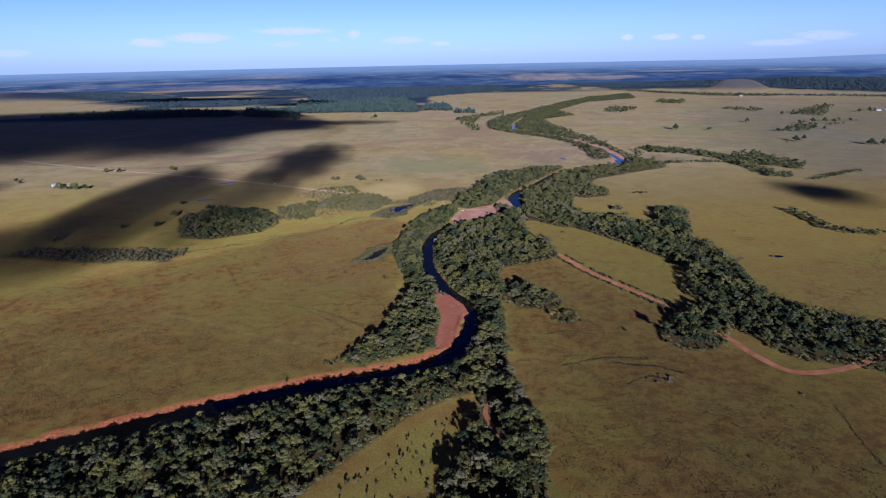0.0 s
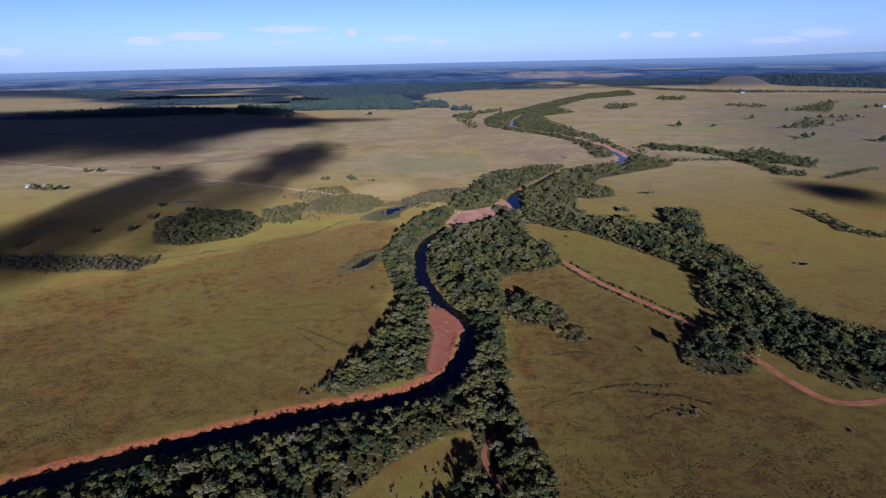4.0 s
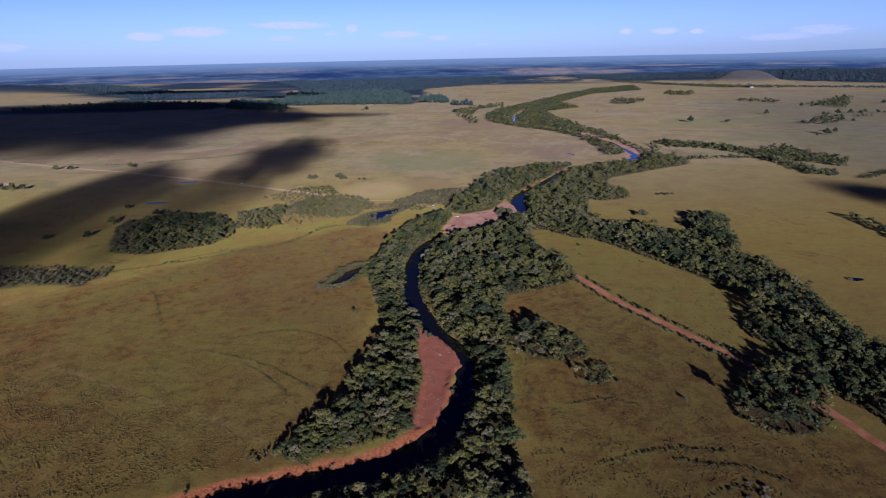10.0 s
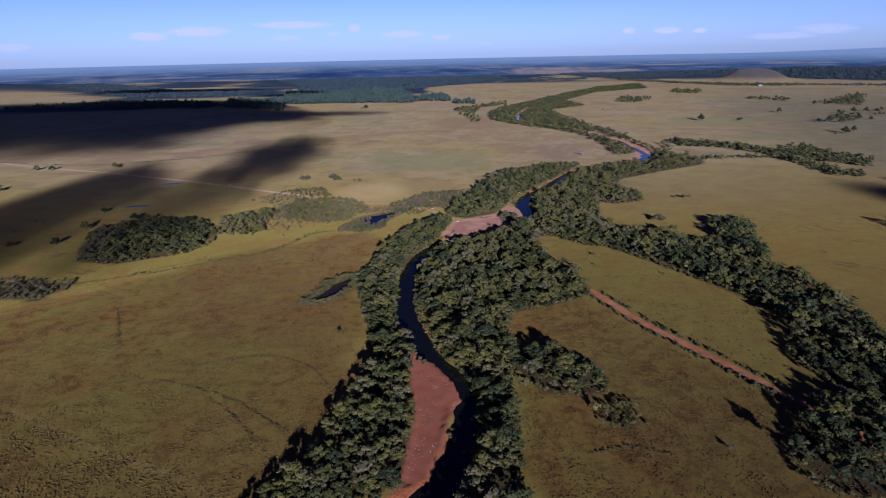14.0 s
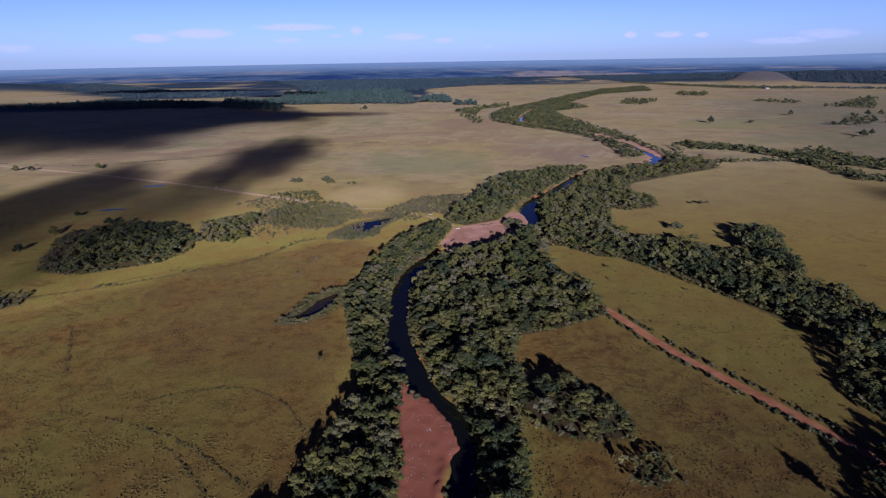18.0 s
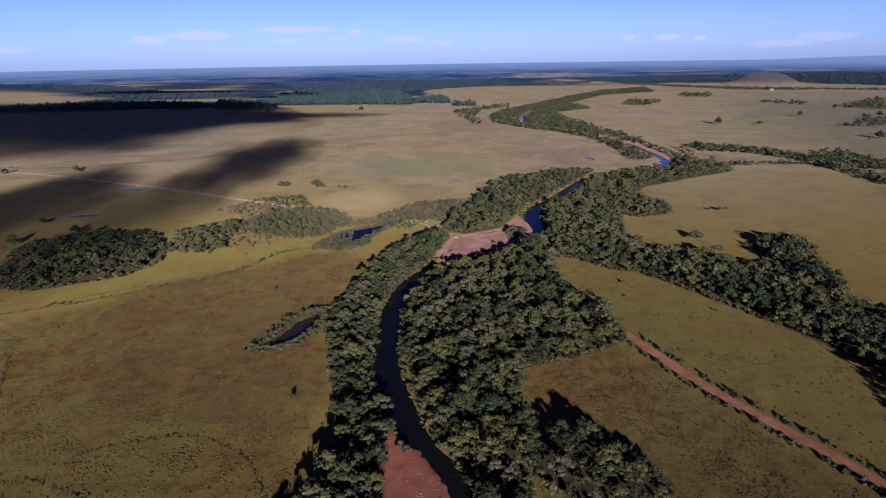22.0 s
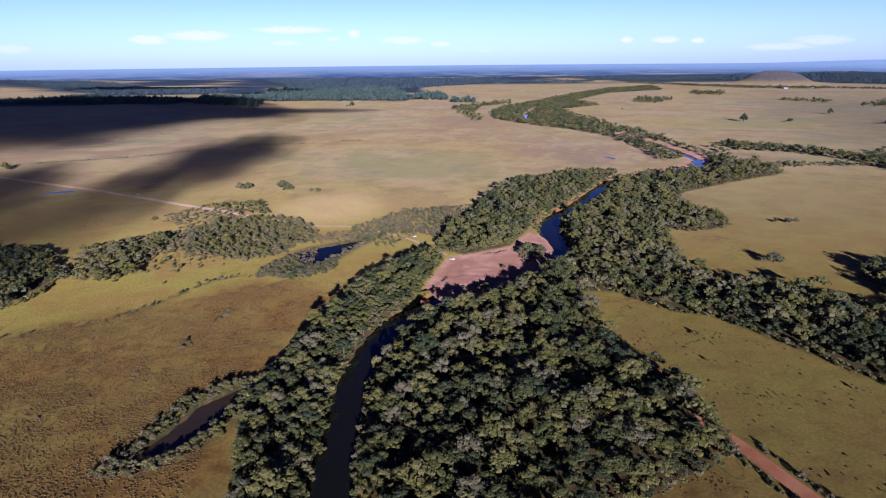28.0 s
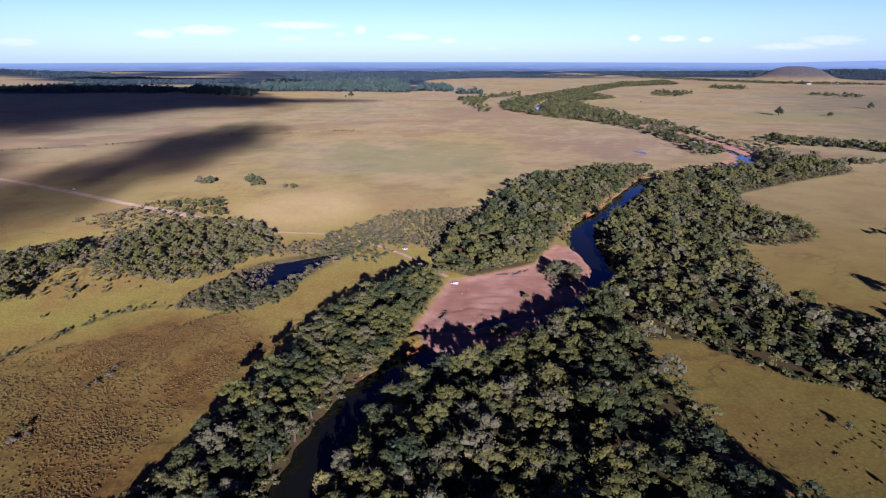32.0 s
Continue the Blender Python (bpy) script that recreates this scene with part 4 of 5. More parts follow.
VALLEY_END = [(1085, 4100), (1183, 3850), (1287, 3600), (1406, 3290), (1706, 3180), (1720, 3240), (1450, 3380), (1330, 3650), (1230, 3900), (1130, 4150)]
for i, (poly, gap, size, thin, label) in enumerate([
        (GALLERY_FAR, 7.8, 4.0, 0.8, "distant gallery wood winding along the river"),
        (CREEK_FAR, 7.0, 4.4, 0.7, "distant strip of trees along a creek"),
        (CREEK_LOW, 7.0, 4.0, 0.8, "thin line of creek trees"),
        (HEDGE, 5.0, 3.0, 0.9, "dark line of trees along a gully"),
        (SPUR_FAR, 9.0, 4.5, 0.5, "broken line of distant trees"),
        (VALLEY_END, 10.0, 4.6, 0.8, "far band of valley woods")]):
    grove("far_woods", scatter(poly, gap, 400 + i, thin), size, FAR, TREE_MATS, 420 + i, label, tints=(0.0, 0.7), rise=0.8, stem=False)

# loose clumps on the eastern pastures, and bushes along a gully on the plain
CLUMPS = [[(630, 2482), (673, 2421), (773, 2505), (813, 2676), (707, 2669)], [(973, 2883), (1086, 2816), (1169, 3037), (1053, 3069)], [(1108, 2487), (1200, 2359), (1254, 2454), (1156, 2564)], [(1229, 2257), (1286, 2117), (1585, 2554), (1485, 2516), (1341, 2380)], [(980, 1783), (1003, 1705), (1136, 1899), (1069, 1880)], [(601, 1276), (663, 1270), (721, 1368), (648, 1349)]]
for i, poly in enumerate(CLUMPS):
    grove("far_woods", scatter(poly, 13.0, 520 + i, 0.6), 5.0, FAR, TREE_MATS, 530 + i, "loose clump of dark trees in the far pasture", tints=(0.0, 0.6), rise=0.7, stem=False)
brow = curve([(630, 1036), (670, 1063), (712, 1091), (757, 1115)], 4.0)[:, :2]
brow = np.concatenate([brow + np.random.RandomState(73 + k).normal(0, 3.0, brow.shape) for k in range(2)])
grove("far_woods", brow, 3.0, MIDDLE, TREE_MATS, 730, "dark line of trees along a gully", tints=(0.0, 0.6), rise=0.8, stem=False)
gully = curve(GULLY, 3.0)[:, :2]
gully = gully + np.random.RandomState(71).normal(0, 2.0, gully.shape)
grove("scrub", gully[waves(gully[:, 0], gully[:, 1], 90, 72) > -0.3], 1.3, TUFT, [SCRUB, BARK], 720, "dark bushes along a dry gully on the plain", "scrub", rise=0.7, tints=(0.0, 0.5), stem=False)
grove("gallery_trees", np.concatenate([scatter([(-208, 885), (-186, 893), (-184, 925), (-205, 938)], 6.0, 541), scatter([(-196, 831), (-176, 846), (-182, 856), (-198, 842)], 5.0, 542)]), 3.6, NEAR, TREE_MATS, 543, "rounded green clump among grey scrub", tints=(0.3, 0.6), rise=0.95, stem=False)

PLANTATIONS = [[(-804, 2577), (-535, 2420), (-600, 2700), (-657, 2893), (-894, 2955)], [(-620, 2700), (-86, 2653), (-120, 3100), (-203, 3500), (-746, 3379)], [(-73, 2704), (55, 2670), (40, 3030), (-72, 2986)], [(62, 2540), (135, 2520), (140, 2640), (70, 2660)],
               [(-1750, 2740), (-900, 2600), (-840, 2700), (-1000, 2900), (-1380, 3100)]]
for i, poly in enumerate(PLANTATIONS):
    grove("plantation", scatter(poly, 16.5, 440 + i), 7.5, TALL, [PINE, BARK], 450 + i, "even-aged plantation of tall green trees, tinted bluish for distance", tints=(0.0, 1.0), rise=0.9 if i < 4 else 0.6, lift=1.05)

# deep forest beyond the plantations and round the lone hill
FORESTS = [[(-3000, 4850), (-1480, 3330), (-1000, 3250), (-950, 3700), (-1350, 3780), (-1800, 4300), (-2700, 5300)], [(-700, 3400), (-200, 3520), (-60, 3720), (480, 4480), (480, 5300), (-1300, 5300), (-850, 4150)],
           [(1180, 4300), (1700, 4400), (2020, 4000), (2180, 3620), (2420, 3270), (3300, 3050), (4200, 3600), (4200, 5400), (950, 5400), (1040, 4720)], [(355, 4250), (960, 4330), (980, 4520), (355, 4470)], [(1240, 3700), (1510, 3460), (1720, 3240), (2070, 2990), (2600, 2850), (2620, 2960), (2100, 3100), (1740, 3340), (1520, 3540), (1280, 3760)]]
for i, (poly, gap) in enumerate(zip(FORESTS, (24, 24, 26, 17, 17))):
    grove("forest", scatter(poly, gap, 470 + i, 0.85), 9.5 if gap > 20 else 6.0, TALL if gap < 20 else FAR, [FOREST, BARK], 480 + i, "distant unbroken forest, tinted blue for haze", tints=(0.0, 0.8), rise=0.45, stem=False)

# named trees of the gallery wood that the flight passes nearest
GALLERY_KINDS = [tree("gallery_tree", 60 + k, 4.6, 9.2 + 0.5 * (k % 3), 12, 26, 0.07, LEAF, (0.08, 0.3, 0.45, 0.2, 0.62, 0.5, 0.8, 0.35)[k], 4, 0.78, 0.8, 0.72) for k in range(8)]
plant(GALLERY_KINDS, SHOWN[:290], "broad round-crowned gallery tree in the riverside wood", "tree", "gallery trees beside the river", 7, (0.75, 1.25))

BANK_TALLS = [(1, 750), (7, 759), (14, 768), (21, 776), (29, 781), (37, 786), (45, 790), (52, 795), (58, 801), (64, 807), (70, 813), (76, 820), (82, 827), (88, 835), (93, 842), (98, 850), (103, 858), (33, 777), (48, 785), (62, 799), (75, 813), (18, 766)]
plant([tree("gallery_tree", 70 + k, 4.3, 8.2 + 0.4 * k, 12, 28, 0.07, LEAF, (0.15, 0.4, 0.6)[k], 4, 0.85, 0.85, 0.74) for k in range(3)], BANK_TALLS, "tall full-crowned gallery tree shading the river bend", "tree", "tall bank trees", 8, (0.9, 1.2))

# reeds standing in the shallow end of the pond
rr = np.random.RandomState(91)
reed_at = np.stack([rr.uniform(-90, -66, 260), rr.uniform(866, 906, 260)], 1)
reed_at = reed_at[(area(POND_A, reed_at[:, 0], reed_at[:, 1]) < 2) & (reed_at[:, 0] < -68 - 0.35 * (reed_at[:, 1] - 866) * 0.2)]
grove("reeds", reed_at, 0.9, MIDDLE, [SCRUB, BARK], 92, "reddish dry reeds standing in the pond", "reeds", rise=0.9, tints=(0.8, 1.0), stem=False)

# bushes at the back of the upper sand bank and the reedy spit at its far end
rr = np.random.RandomState(93)
back = np.concatenate([curve([(30, 886), (44, 890), (58, 899), (70, 907), (80, 920), (88, 940)], 2.6) + rr.normal(0, 1.0, (len(curve([(30, 886), (44, 890), (58, 899), (70, 907), (80, 920), (88, 940)], 2.6)), 2)) + d for d in ((-1, 1.5), (-3, 5))])
grove("edge_shrubs", back, 2.9, NEAR, TREE_MATS, 94, "leafy bushes along the back of the sand bank", "shrubs", rise=0.85, tints=(0.2, 0.9), stem=False)
SPIT = [(79, 868), (89, 873), (98, 884), (101, 895), (95, 911), (80, 903)]
spit = np.stack([rr.uniform(77, 103, 170), rr.uniform(866, 913, 170)], 1)
grove("scrub", spit[area(SPIT, spit[:, 0], spit[:, 1]) < 0], 1.5, TUFT, [SCRUB, BARK], 95, "grey reedy scrub on the end of the sand bank", "scrub", rise=0.8, tints=(0.2, 0.95), stem=False)


def driftwood(x, y, turn, long_, seed):
    top = new("driftwood")
    r = np.random.RandomState(seed)
    lay = np.array([[0, 0, 1.0], [0, 1.0, 0], [-1.0, 0, 0]])
    quad_part("trunk", (stem_shape(seed, 0, 6) * np.array([1.2, 1.2, 1.0])) @ lay * long_, BARK, top, 0.5)
    for k in range(5):
        limb = stem_shape(seed + k, 0, 4) @ lay * long_ * r.uniform(0.3, 0.5)
        a = r.choice([-1, 1]) * r.uniform(0.5, 1.0)
        limb = limb @ np.array([[math.cos(a), math.sin(a), 0], [-math.sin(a), math.cos(a), 0], [0, 0, 1.0]])
        quad_part("branch", limb + np.array([long_ * (0.35 + 0.12 * k), 0, 0.12]), BARK, top, 0.5)
    top.matrix_basis = place(x, y, turn, 1.0) @ pose(0, 0, 0.15)
    return tagged(top, "dark bare fallen tree lying on the sand", "driftwood", "driftwood on the sand")


for spot in ((58, 893, 12, 9, 1), (66, 897, 40, 7, 2), (37, 887, -15, 5, 3), (24, 836, 70, 6, 4), (16, 527, 100, 5, 5)):
    driftwood(*spot)

# solitary trees and bushes of the open land
SOLITARY = [(106, 777, 0.8), (151, 745, 0.65), (145, 717, 0.4), (208, 733, 0.7), (196, 689, 0.75), (129, 782, 0.5), (-59, 587, 0.8), (145, 451, 1.0), (-14, 906, 0.7), (-19, 881, 0.5),
            (114, 473, 0.8), (104, 479, 0.7), (68, 405, 0.4), (359, 736, 0.6), (317, 701, 0.6), (-135, 815, 0.5), (-155, 830, 0.6), (-165, 790, 0.5), (-107, 743, 0.6), (-55, 731, 0.4), (158, 742, 0.4)]
plant([tree("savanna_tree", 80 + k, 2.6, 4.6, 6, 26, 0.15, (LEAF, SCRUB)[k % 2], 0.25 + 0.2 * k) for k in range(3)], SOLITARY, "small spreading savanna tree alone in the grass", "tree", "solitary savanna trees", 11)
RINGS = [(316, 966, 1.7), (307, 969, 1.2), (325, 970, 1.2), (249, 860, 1.5), (256, 864, 1.1), (243, 862, 1.0), (-151, 1133, 2.2), (-143, 1130, 1.6), (-199, 1136, 2.0), (-192, 1140, 1.4), (-110, 1117, 1.5), (-118, 1120, 1.1), (85, 895, 1.5), (90, 888, 1.2), (80, 890, 1.3), (95, 897, 1.1), (86, 902, 1.0), (44, 816, 0.9), (50, 818, 0.8), (64, 859, 0.7), (46, 817, 1.1), (49, 819, 0.9), (36, 821, 0.6), (-3, 548, 0.8), (0, 545, 0.6)]
plant([tree("shrub", 90 + k, 2.4, 2.9, 6, 24, 0.16, (SCRUB, LEAF)[k % 2], 0.3 + 0.15 * k, 3, 0.8) for k in range(3)], RINGS, "low rounded olive shrub in a clump", "shrub", "shrub clumps", 12)
PILES = [(-100, 773), (-98, 778), (-102, 770), (-99, 785), (-104, 741), (-107, 738), (146, 375), (150, 372), (142, 371), (153, 377), (147, 381), (228, 351), (100, 474), (107, 477), (112, 482), (-118, 712), (-140, 676), (-122, 840), (-130, 836), (315, 626), (320, 630), (355, 636), (310, 622)]
plant([tree("thorn_bush", 97 + k, 1.9, 1.7, 6, 14, 0.15, SCRUB, 0.75 + 0.1 * k, 5, 0.6) for k in range(2)], PILES, "bare grey thorn bush in the dry grass", "bush", "grey thorn bushes", 13, (0.7, 1.3))
TALLS = [(684, 1830, 1.25), (966, 1985, 1.0), (787, 1828, 0.5), (770, 1805, 0.5), (1195, 2211, 0.9), (1280, 2233, 1.0), (1312, 2225, 0.8), (1535, 2530, 1.0), (1564, 2522, 0.8), (1494, 2254, 0.8), (1569, 2312, 0.9), (1600, 2330, 1.2), (1152, 1948, 0.9), (1203, 1970, 1.0), (1194, 1886, 0.9), (963, 1742, 0.9), (980, 1722, 1.0), (1037, 1773, 0.9), (1060, 1780, 0.8), (1080, 1765, 0.7), (841, 1516, 0.7), (870, 1530, 0.9), (907, 1559, 0.8), (890, 1545, 0.7), (1000, 1446, 1.0), (1024, 1440, 1.1), (525, 2204, 0.6), (700, 2539, 0.7), (802, 2602, 0.7), (-264, 2425, 0.9), (-250, 2440, 0.8), (-545, 2380, 1.1)]
plant([tree("eucalyptus", 100 + k, 8.5, 14.0, 13, 22, 0.1, LEAF, 0.08 + 0.1 * k, 4, 0.95, 0.85, 0.8) for k in range(3)], TALLS, "tall dark blue-green tree standing in the far pasture", "tree", "tall pasture trees", 14)
ROWS = [(1225, 1960), (1240, 1975), (1258, 1990), (1275, 1960), (1300, 1968), (1120, 1940), (1100, 1930), (1330, 2215), (1350, 2228), (1250, 2225), (1230, 2215), (1540, 2260), (1640, 2300), (1660, 2310), (1180, 1880), (1160, 1870), (1215, 1895), (950, 1735), (935, 1738), (-700, 1115), (-690, 1108), (-678, 1100), (-664, 1094), (-650, 1090), (-636, 1096), (-668, 1108), (-655, 1102), (-820, 1190), (-800, 1170), (-560, 1290), (-566, 1298), (-552, 1284), (-385, 872), (-385, 815), (-430, 812), (-485, 748), (-349, 912), (-406, 952), (-690, 1275), (-662, 1273)]
plant([tree("round_tree", 110 + k, 6.0, 9.0, 6, 20, 0.18, LEAF, 0.1 + 0.2 * k, 4) for k in range(3)], ROWS, "dark round tree in a far pasture row", "tree", "far pasture trees", 15, (0.6, 1.1))
# hedges of scrub along both sides of the red road
r = random.Random(5)
verge = curve([(128, 655), (150, 592), (175, 543), (199, 493), (213, 460)], 3.4)
way = np.gradient(verge, axis=0)
hedge_spots = []
for i, (p, d) in enumerate(zip(verge, way)):
    d = d / np.linalg.norm(d)
    for side in (-1, 1):
        if r.random() < 0.72:
            off = side * r.uniform(4.8, 7.0)
            hedge_spots.append((p[0] - d[1] * off, p[1] + d[0] * off, r.uniform(0.45, 1.0) * (1.3 if side < 0 and p[1] < 540 else 1.0)))
plant([tree("hedge_shrub", 120 + k, 2.5, 2.9, 5, 22, 0.17, (LEAF, SCRUB, LEAF)[k], 0.3 + 0.2 * k, 3) for k in range(3)], hedge_spots, "dusty shrub in the hedge along the red road", "shrub", "hedge shrubs", 16)
plant([tree("yellow_tree", 130, 3.2, 4.9, 9, 32, 0.12, LEAF, 0.97, 4, 1.0, 0.8)], [(-8, 717, 1.25), (27, 440, 0.8), (18, 392, 0.9), (-37, 372, 0.8), (-30, 380, 0.9), (-152, 338, 0.9)], "yellowing broad-leaved tree on the river bank", "tree", "yellow bank trees", 17)


# ---- tussocks ----
def tussocks(poly, gap, seed, thin, label, big=1.0, mat=None):
    r = np.random.RandomState(seed)
    p = np.array(poly, float)
    (x0, y0), (x1, y1) = p.min(0), p.max(0)
    n = int((x1 - x0) * (y1 - y0) / gap ** 2)
    x, y = r.uniform(x0, x1, n), r.uniform(y0, y1, n)
    keep = (area(poly, x, y) < 0) & (r.uniform(size=n) < thin * (0.12 + 1.1 * ease(waves(x, y, 42, seed) + 0.6 * waves(x, y, 15, seed + 1), -0.35, 0.7)))
    for wood in (WOOD_SPUR, WOOD_COPSE, OXBOW):
        keep &= area(wood, x, y) > 3
    x, y = x[keep], y[keep]
    z = height(x, y)
    n = len(x)
    s, h, a = big * r.uniform(0.3, 0.7, n), big * r.uniform(0.25, 0.6, n), r.uniform(0, 6.28, n)
    quads = []
    for k in range(2):
        c, t = np.cos(a + 1.57 * k) * s, np.sin(a + 1.57 * k) * s
        quads.append(np.stack([np.stack([x - c * 0.6, y - t * 0.6, z - 0.05], 1), np.stack([x + c * 0.6, y + t * 0.6, z - 0.05], 1), np.stack([x + c, y + t, z + h], 1), np.stack([x - c, y - t, z + h * 0.9], 1)], 1))
    q = np.stack(quads, 1).reshape(-1, 3)
    ob = sheet("grass", q, np.arange(len(q)).reshape(-1, 4), [mat or GRASS], False, None, [("tint", np.repeat(r.uniform(0, 1, n), 8))])
    return tagged(ob, label, "grass", kind="stuff")


tussocks([(-300, 322), (-80, 408), (-115, 441), (-192, 482), (-310, 535), (-380, 480)], 1.5, 504, 1.3, "dense coarse tussock grass below the old path", 0.85)
tussocks([(-290, 322), (-80, 410), (-50, 480), (-45, 540), (-62, 620), (-72, 700), (-45, 800), (-70, 840), (-130, 800), (-230, 700), (-300, 600), (-350, 480)], 1.5, 501, 0.9, "coarse brown tussock grass on the river flat", 0.72)
tussocks([(57, 622), (110, 645), (150, 570), (198, 470), (200, 400), (230, 300), (240, 220), (62, 220), (60, 330), (50, 420)], 1.6, 502, 0.95, "coarse brown tussock grass in the meadow", 0.66, DARK_TUFT)
tussocks([(135, 662), (110, 740), (150, 770), (205, 720), (240, 610), (215, 545), (215, 480), (180, 555)], 2.8, 503, 0.28, "sparse tufts in the grazed meadow", 0.9, DARK_TUFT)

tussocks([(-45, 560), (-62, 620), (-72, 700), (-50, 800), (-72, 838), (-112, 812), (-190, 770), (-215, 700), (-190, 620), (-130, 570)], 0.9, 505, 1.4, "fine dense brown tussocks on the upper flat", 0.62, RUSSET)

# rows of dark tufts along old furrows and runnels in the meadows
def furrow(line, seed, wide=1.5, size=0.8):
    c = curve(line, 0.8)
    q = np.random.RandomState(seed)
    c = c[:, :2] + q.normal(0, wide * 0.4, (len(c), 2))
    return grove("tuft_row", c, size, FAR, [SCRUB, BARK], seed, "row of dark tufts along an old furrow", "grass", rise=0.7, tints=(0.0, 0.5), stem=False)


ditch = curve(DITCH, 1.8)[:, :2]
ditch = ditch + np.random.RandomState(69).normal(0, 1.5, ditch.shape)
grove("scrub", ditch[waves(ditch[:, 0], ditch[:, 1], 50, 68) > -0.25], 0.85, TUFT, [SCRUB, BARK], 690, "low dark bushes along a wet ditch", "scrub", rise=0.7, tints=(0.0, 0.6), stem=False)
for i, line in enumerate(FURROWS):
    furrow(line, 700 + i, size=0.6 if i < 4 else 0.42)

# ---- clouds overhead, out of sight, whose shadows lie on the plain ----
def cloud_material():
    """White vapour, thin at the rim."""
    m, n = material("cloud_vapour")
    at = n.add("ShaderNodeTexCoord").outputs["Object"]
    flat = n.scaled(at, 1, 1, 0)
    size = n.put(n.add("ShaderNodeVectorMath", op="LENGTH"), i0=flat).outputs[1]
    rag = n.noise(n.put(n.add("ShaderNodeVectorMath", op="ADD"), i0=flat, i1=n.add("ShaderNodeObjectInfo").outputs["Location"]).outputs[0], 1.7, 5.0, 0.55)
    body = n.span(n.math("ADD", size, n.math("MULTIPLY", rag, 2.0)), 2.2, 1.35)
    d = n.put(n.add("ShaderNodeBsdfDiffuse"), Color=(0.85, 0.85, 0.87, 1))
    mx = n.put(n.add("ShaderNodeMixShader"), i0=n.math("MULTIPLY", body, attr(n, "dense")), i1=n.add("ShaderNodeBsdfTransparent").outputs[0], i2=d.outputs[0])
    n.put(n.add("ShaderNodeOutputMaterial"), Surface=mx.outputs[0])
    return m


CLOUD, PUFF = cloud_material(), quad_ball(10)


def cloud(spread, seed):
    """A flat-bottomed bank of vapour. spread: middle, half sizes and turn of the patch of ground that it shades, and how dense it is."""
    cx, cy, rx, ry, turn, dense = spread
    lift = 620.0
    v = PUFF[0].copy()
    bulge = 1 + 0.25 * waves(v[:, 0] * 100, v[:, 1] * 100 + 40 * v[:, 2], 45, seed)
    v[:, 2] = np.where(v[:, 2] > 0, v[:, 2] * bulge, v[:, 2] * 0.25)
    ob = sheet("cloud", v, PUFF[1], [CLOUD], True, None, [("dense", np.full(len(v), dense))])
    x, y = cx + sun_way.x / sun_way.z * lift, cy + sun_way.y / sun_way.z * lift
    ob.matrix_world = pose(x, y, lift, 0, 0, turn) @ Matrix.Diagonal((rx * 1.1, ry * 1.1, 10 + 0.03 * min(rx, ry), 1))
    return tagged(ob, "ragged white fair-weather cloud high over the plain", "cloud", "clouds", "structure")


for i, spread in enumerate([(-1800, 2250, 1250, 800, 0, 0.97), (-1180, 2000, 800, 650, 0, 0.97), (-780, 2180, 330, 330, 0, 0.95), (-600, 2130, 240, 130, -5, 0.9), (-400, 2240, 240, 90, 0, 0.7), (-1120, 2800, 430, 230, 0, 0.95),
                            (-300, 1400, 95, 270, 0, 0.8), (-335, 980, 85, 260, 0, 0.55), (-490, 1020, 95, 310, 4, 0.74), (-510, 720, 130, 200, -10, 0.66), (-850, 1110, 60, 45, 0, 0.7), (578, 939, 46, 75, 0, 1.0), (-700, 3300, 160, 120, 0, 0.9), (-1500, 3900, 500, 200, 0, 0.9)]):
    cloud(spread, 600 + i)

# ---- pale stones and drift on the lower sand bank ----
def stones(poly, count, seed):
    r = np.random.RandomState(seed)
    p = np.array(poly, float)
    x, y = r.uniform(p[:, 0].min(), p[:, 0].max(), count), r.uniform(p[:, 1].min(), p[:, 1].max(), count)
    keep = (area(poly, x, y) < -1.5) & (waves(x, y, 26, seed) > -0.2)
    x, y = x[keep], y[keep]
    z = height(x, y)
    bv, bf = quad_ball(1)
    size = 0.1 + 0.38 * r.uniform(0, 1, len(x)) ** 2
    form = bv[None] * r.uniform(0.7, 1.3, (len(x), len(bv), 1)) * np.array([1.0, 0.8, 0.6])
    v = form * size[:, None, None] + np.stack([x, y, z + 0.05], 1)[:, None]
    f = (bf[None] + (np.arange(len(x)) * len(bv))[:, None, None]).reshape(-1, 4)
    ob = sheet("stones", v.reshape(-1, 3), f, [STONE], False)
    return tagged(ob, "pale river stones strewn over red sand", "stones", kind="stuff")


STONE = road_material("river_stone", (0.2, 0.14, 0.115), (0.32, 0.25, 0.21))
stones(SAND_LOW, 900, 95)
stones(SAND_HIGH, 90, 96)

# ---- puddles on the flats ----
def puddle(x, y, rx, ry, turn, label):
    a = np.arange(20) / 20 * 2 * np.pi
    wob = 1 + 0.18 * np.sin(2 * a + x) + 0.12 * np.sin(3 * a + y)
    u, v = rx * np.cos(a) * wob, ry * np.sin(a) * wob
    t = radians(turn)
    px, py = x + u * math.cos(t) - v * math.sin(t), y + u * math.sin(t) + v * math.cos(t)
    level = float(height(px, py).max()) + 0.06
    me = bpy.data.meshes.new("water")
    me.from_pydata([(p, q, level) for p, q in zip(px, py)] + [(x, y, level)], [], [(i, (i + 1) % 20, 20) for i in range(20)])
    me.materials.append(POND)
    return tagged(new("water", me), label, "pond", kind="structure")


puddle(-381, 983, 13, 5, 15, "small blue pool in the open grass")
puddle(262, 1334, 4, 11, 20, "small blue pool in the open grass")
puddle(360, 636, 5, 5, 0, "small stock pond in the pasture")
puddle(-395, 1130, 14, 6, 10, "shallow blue pool beside the track")

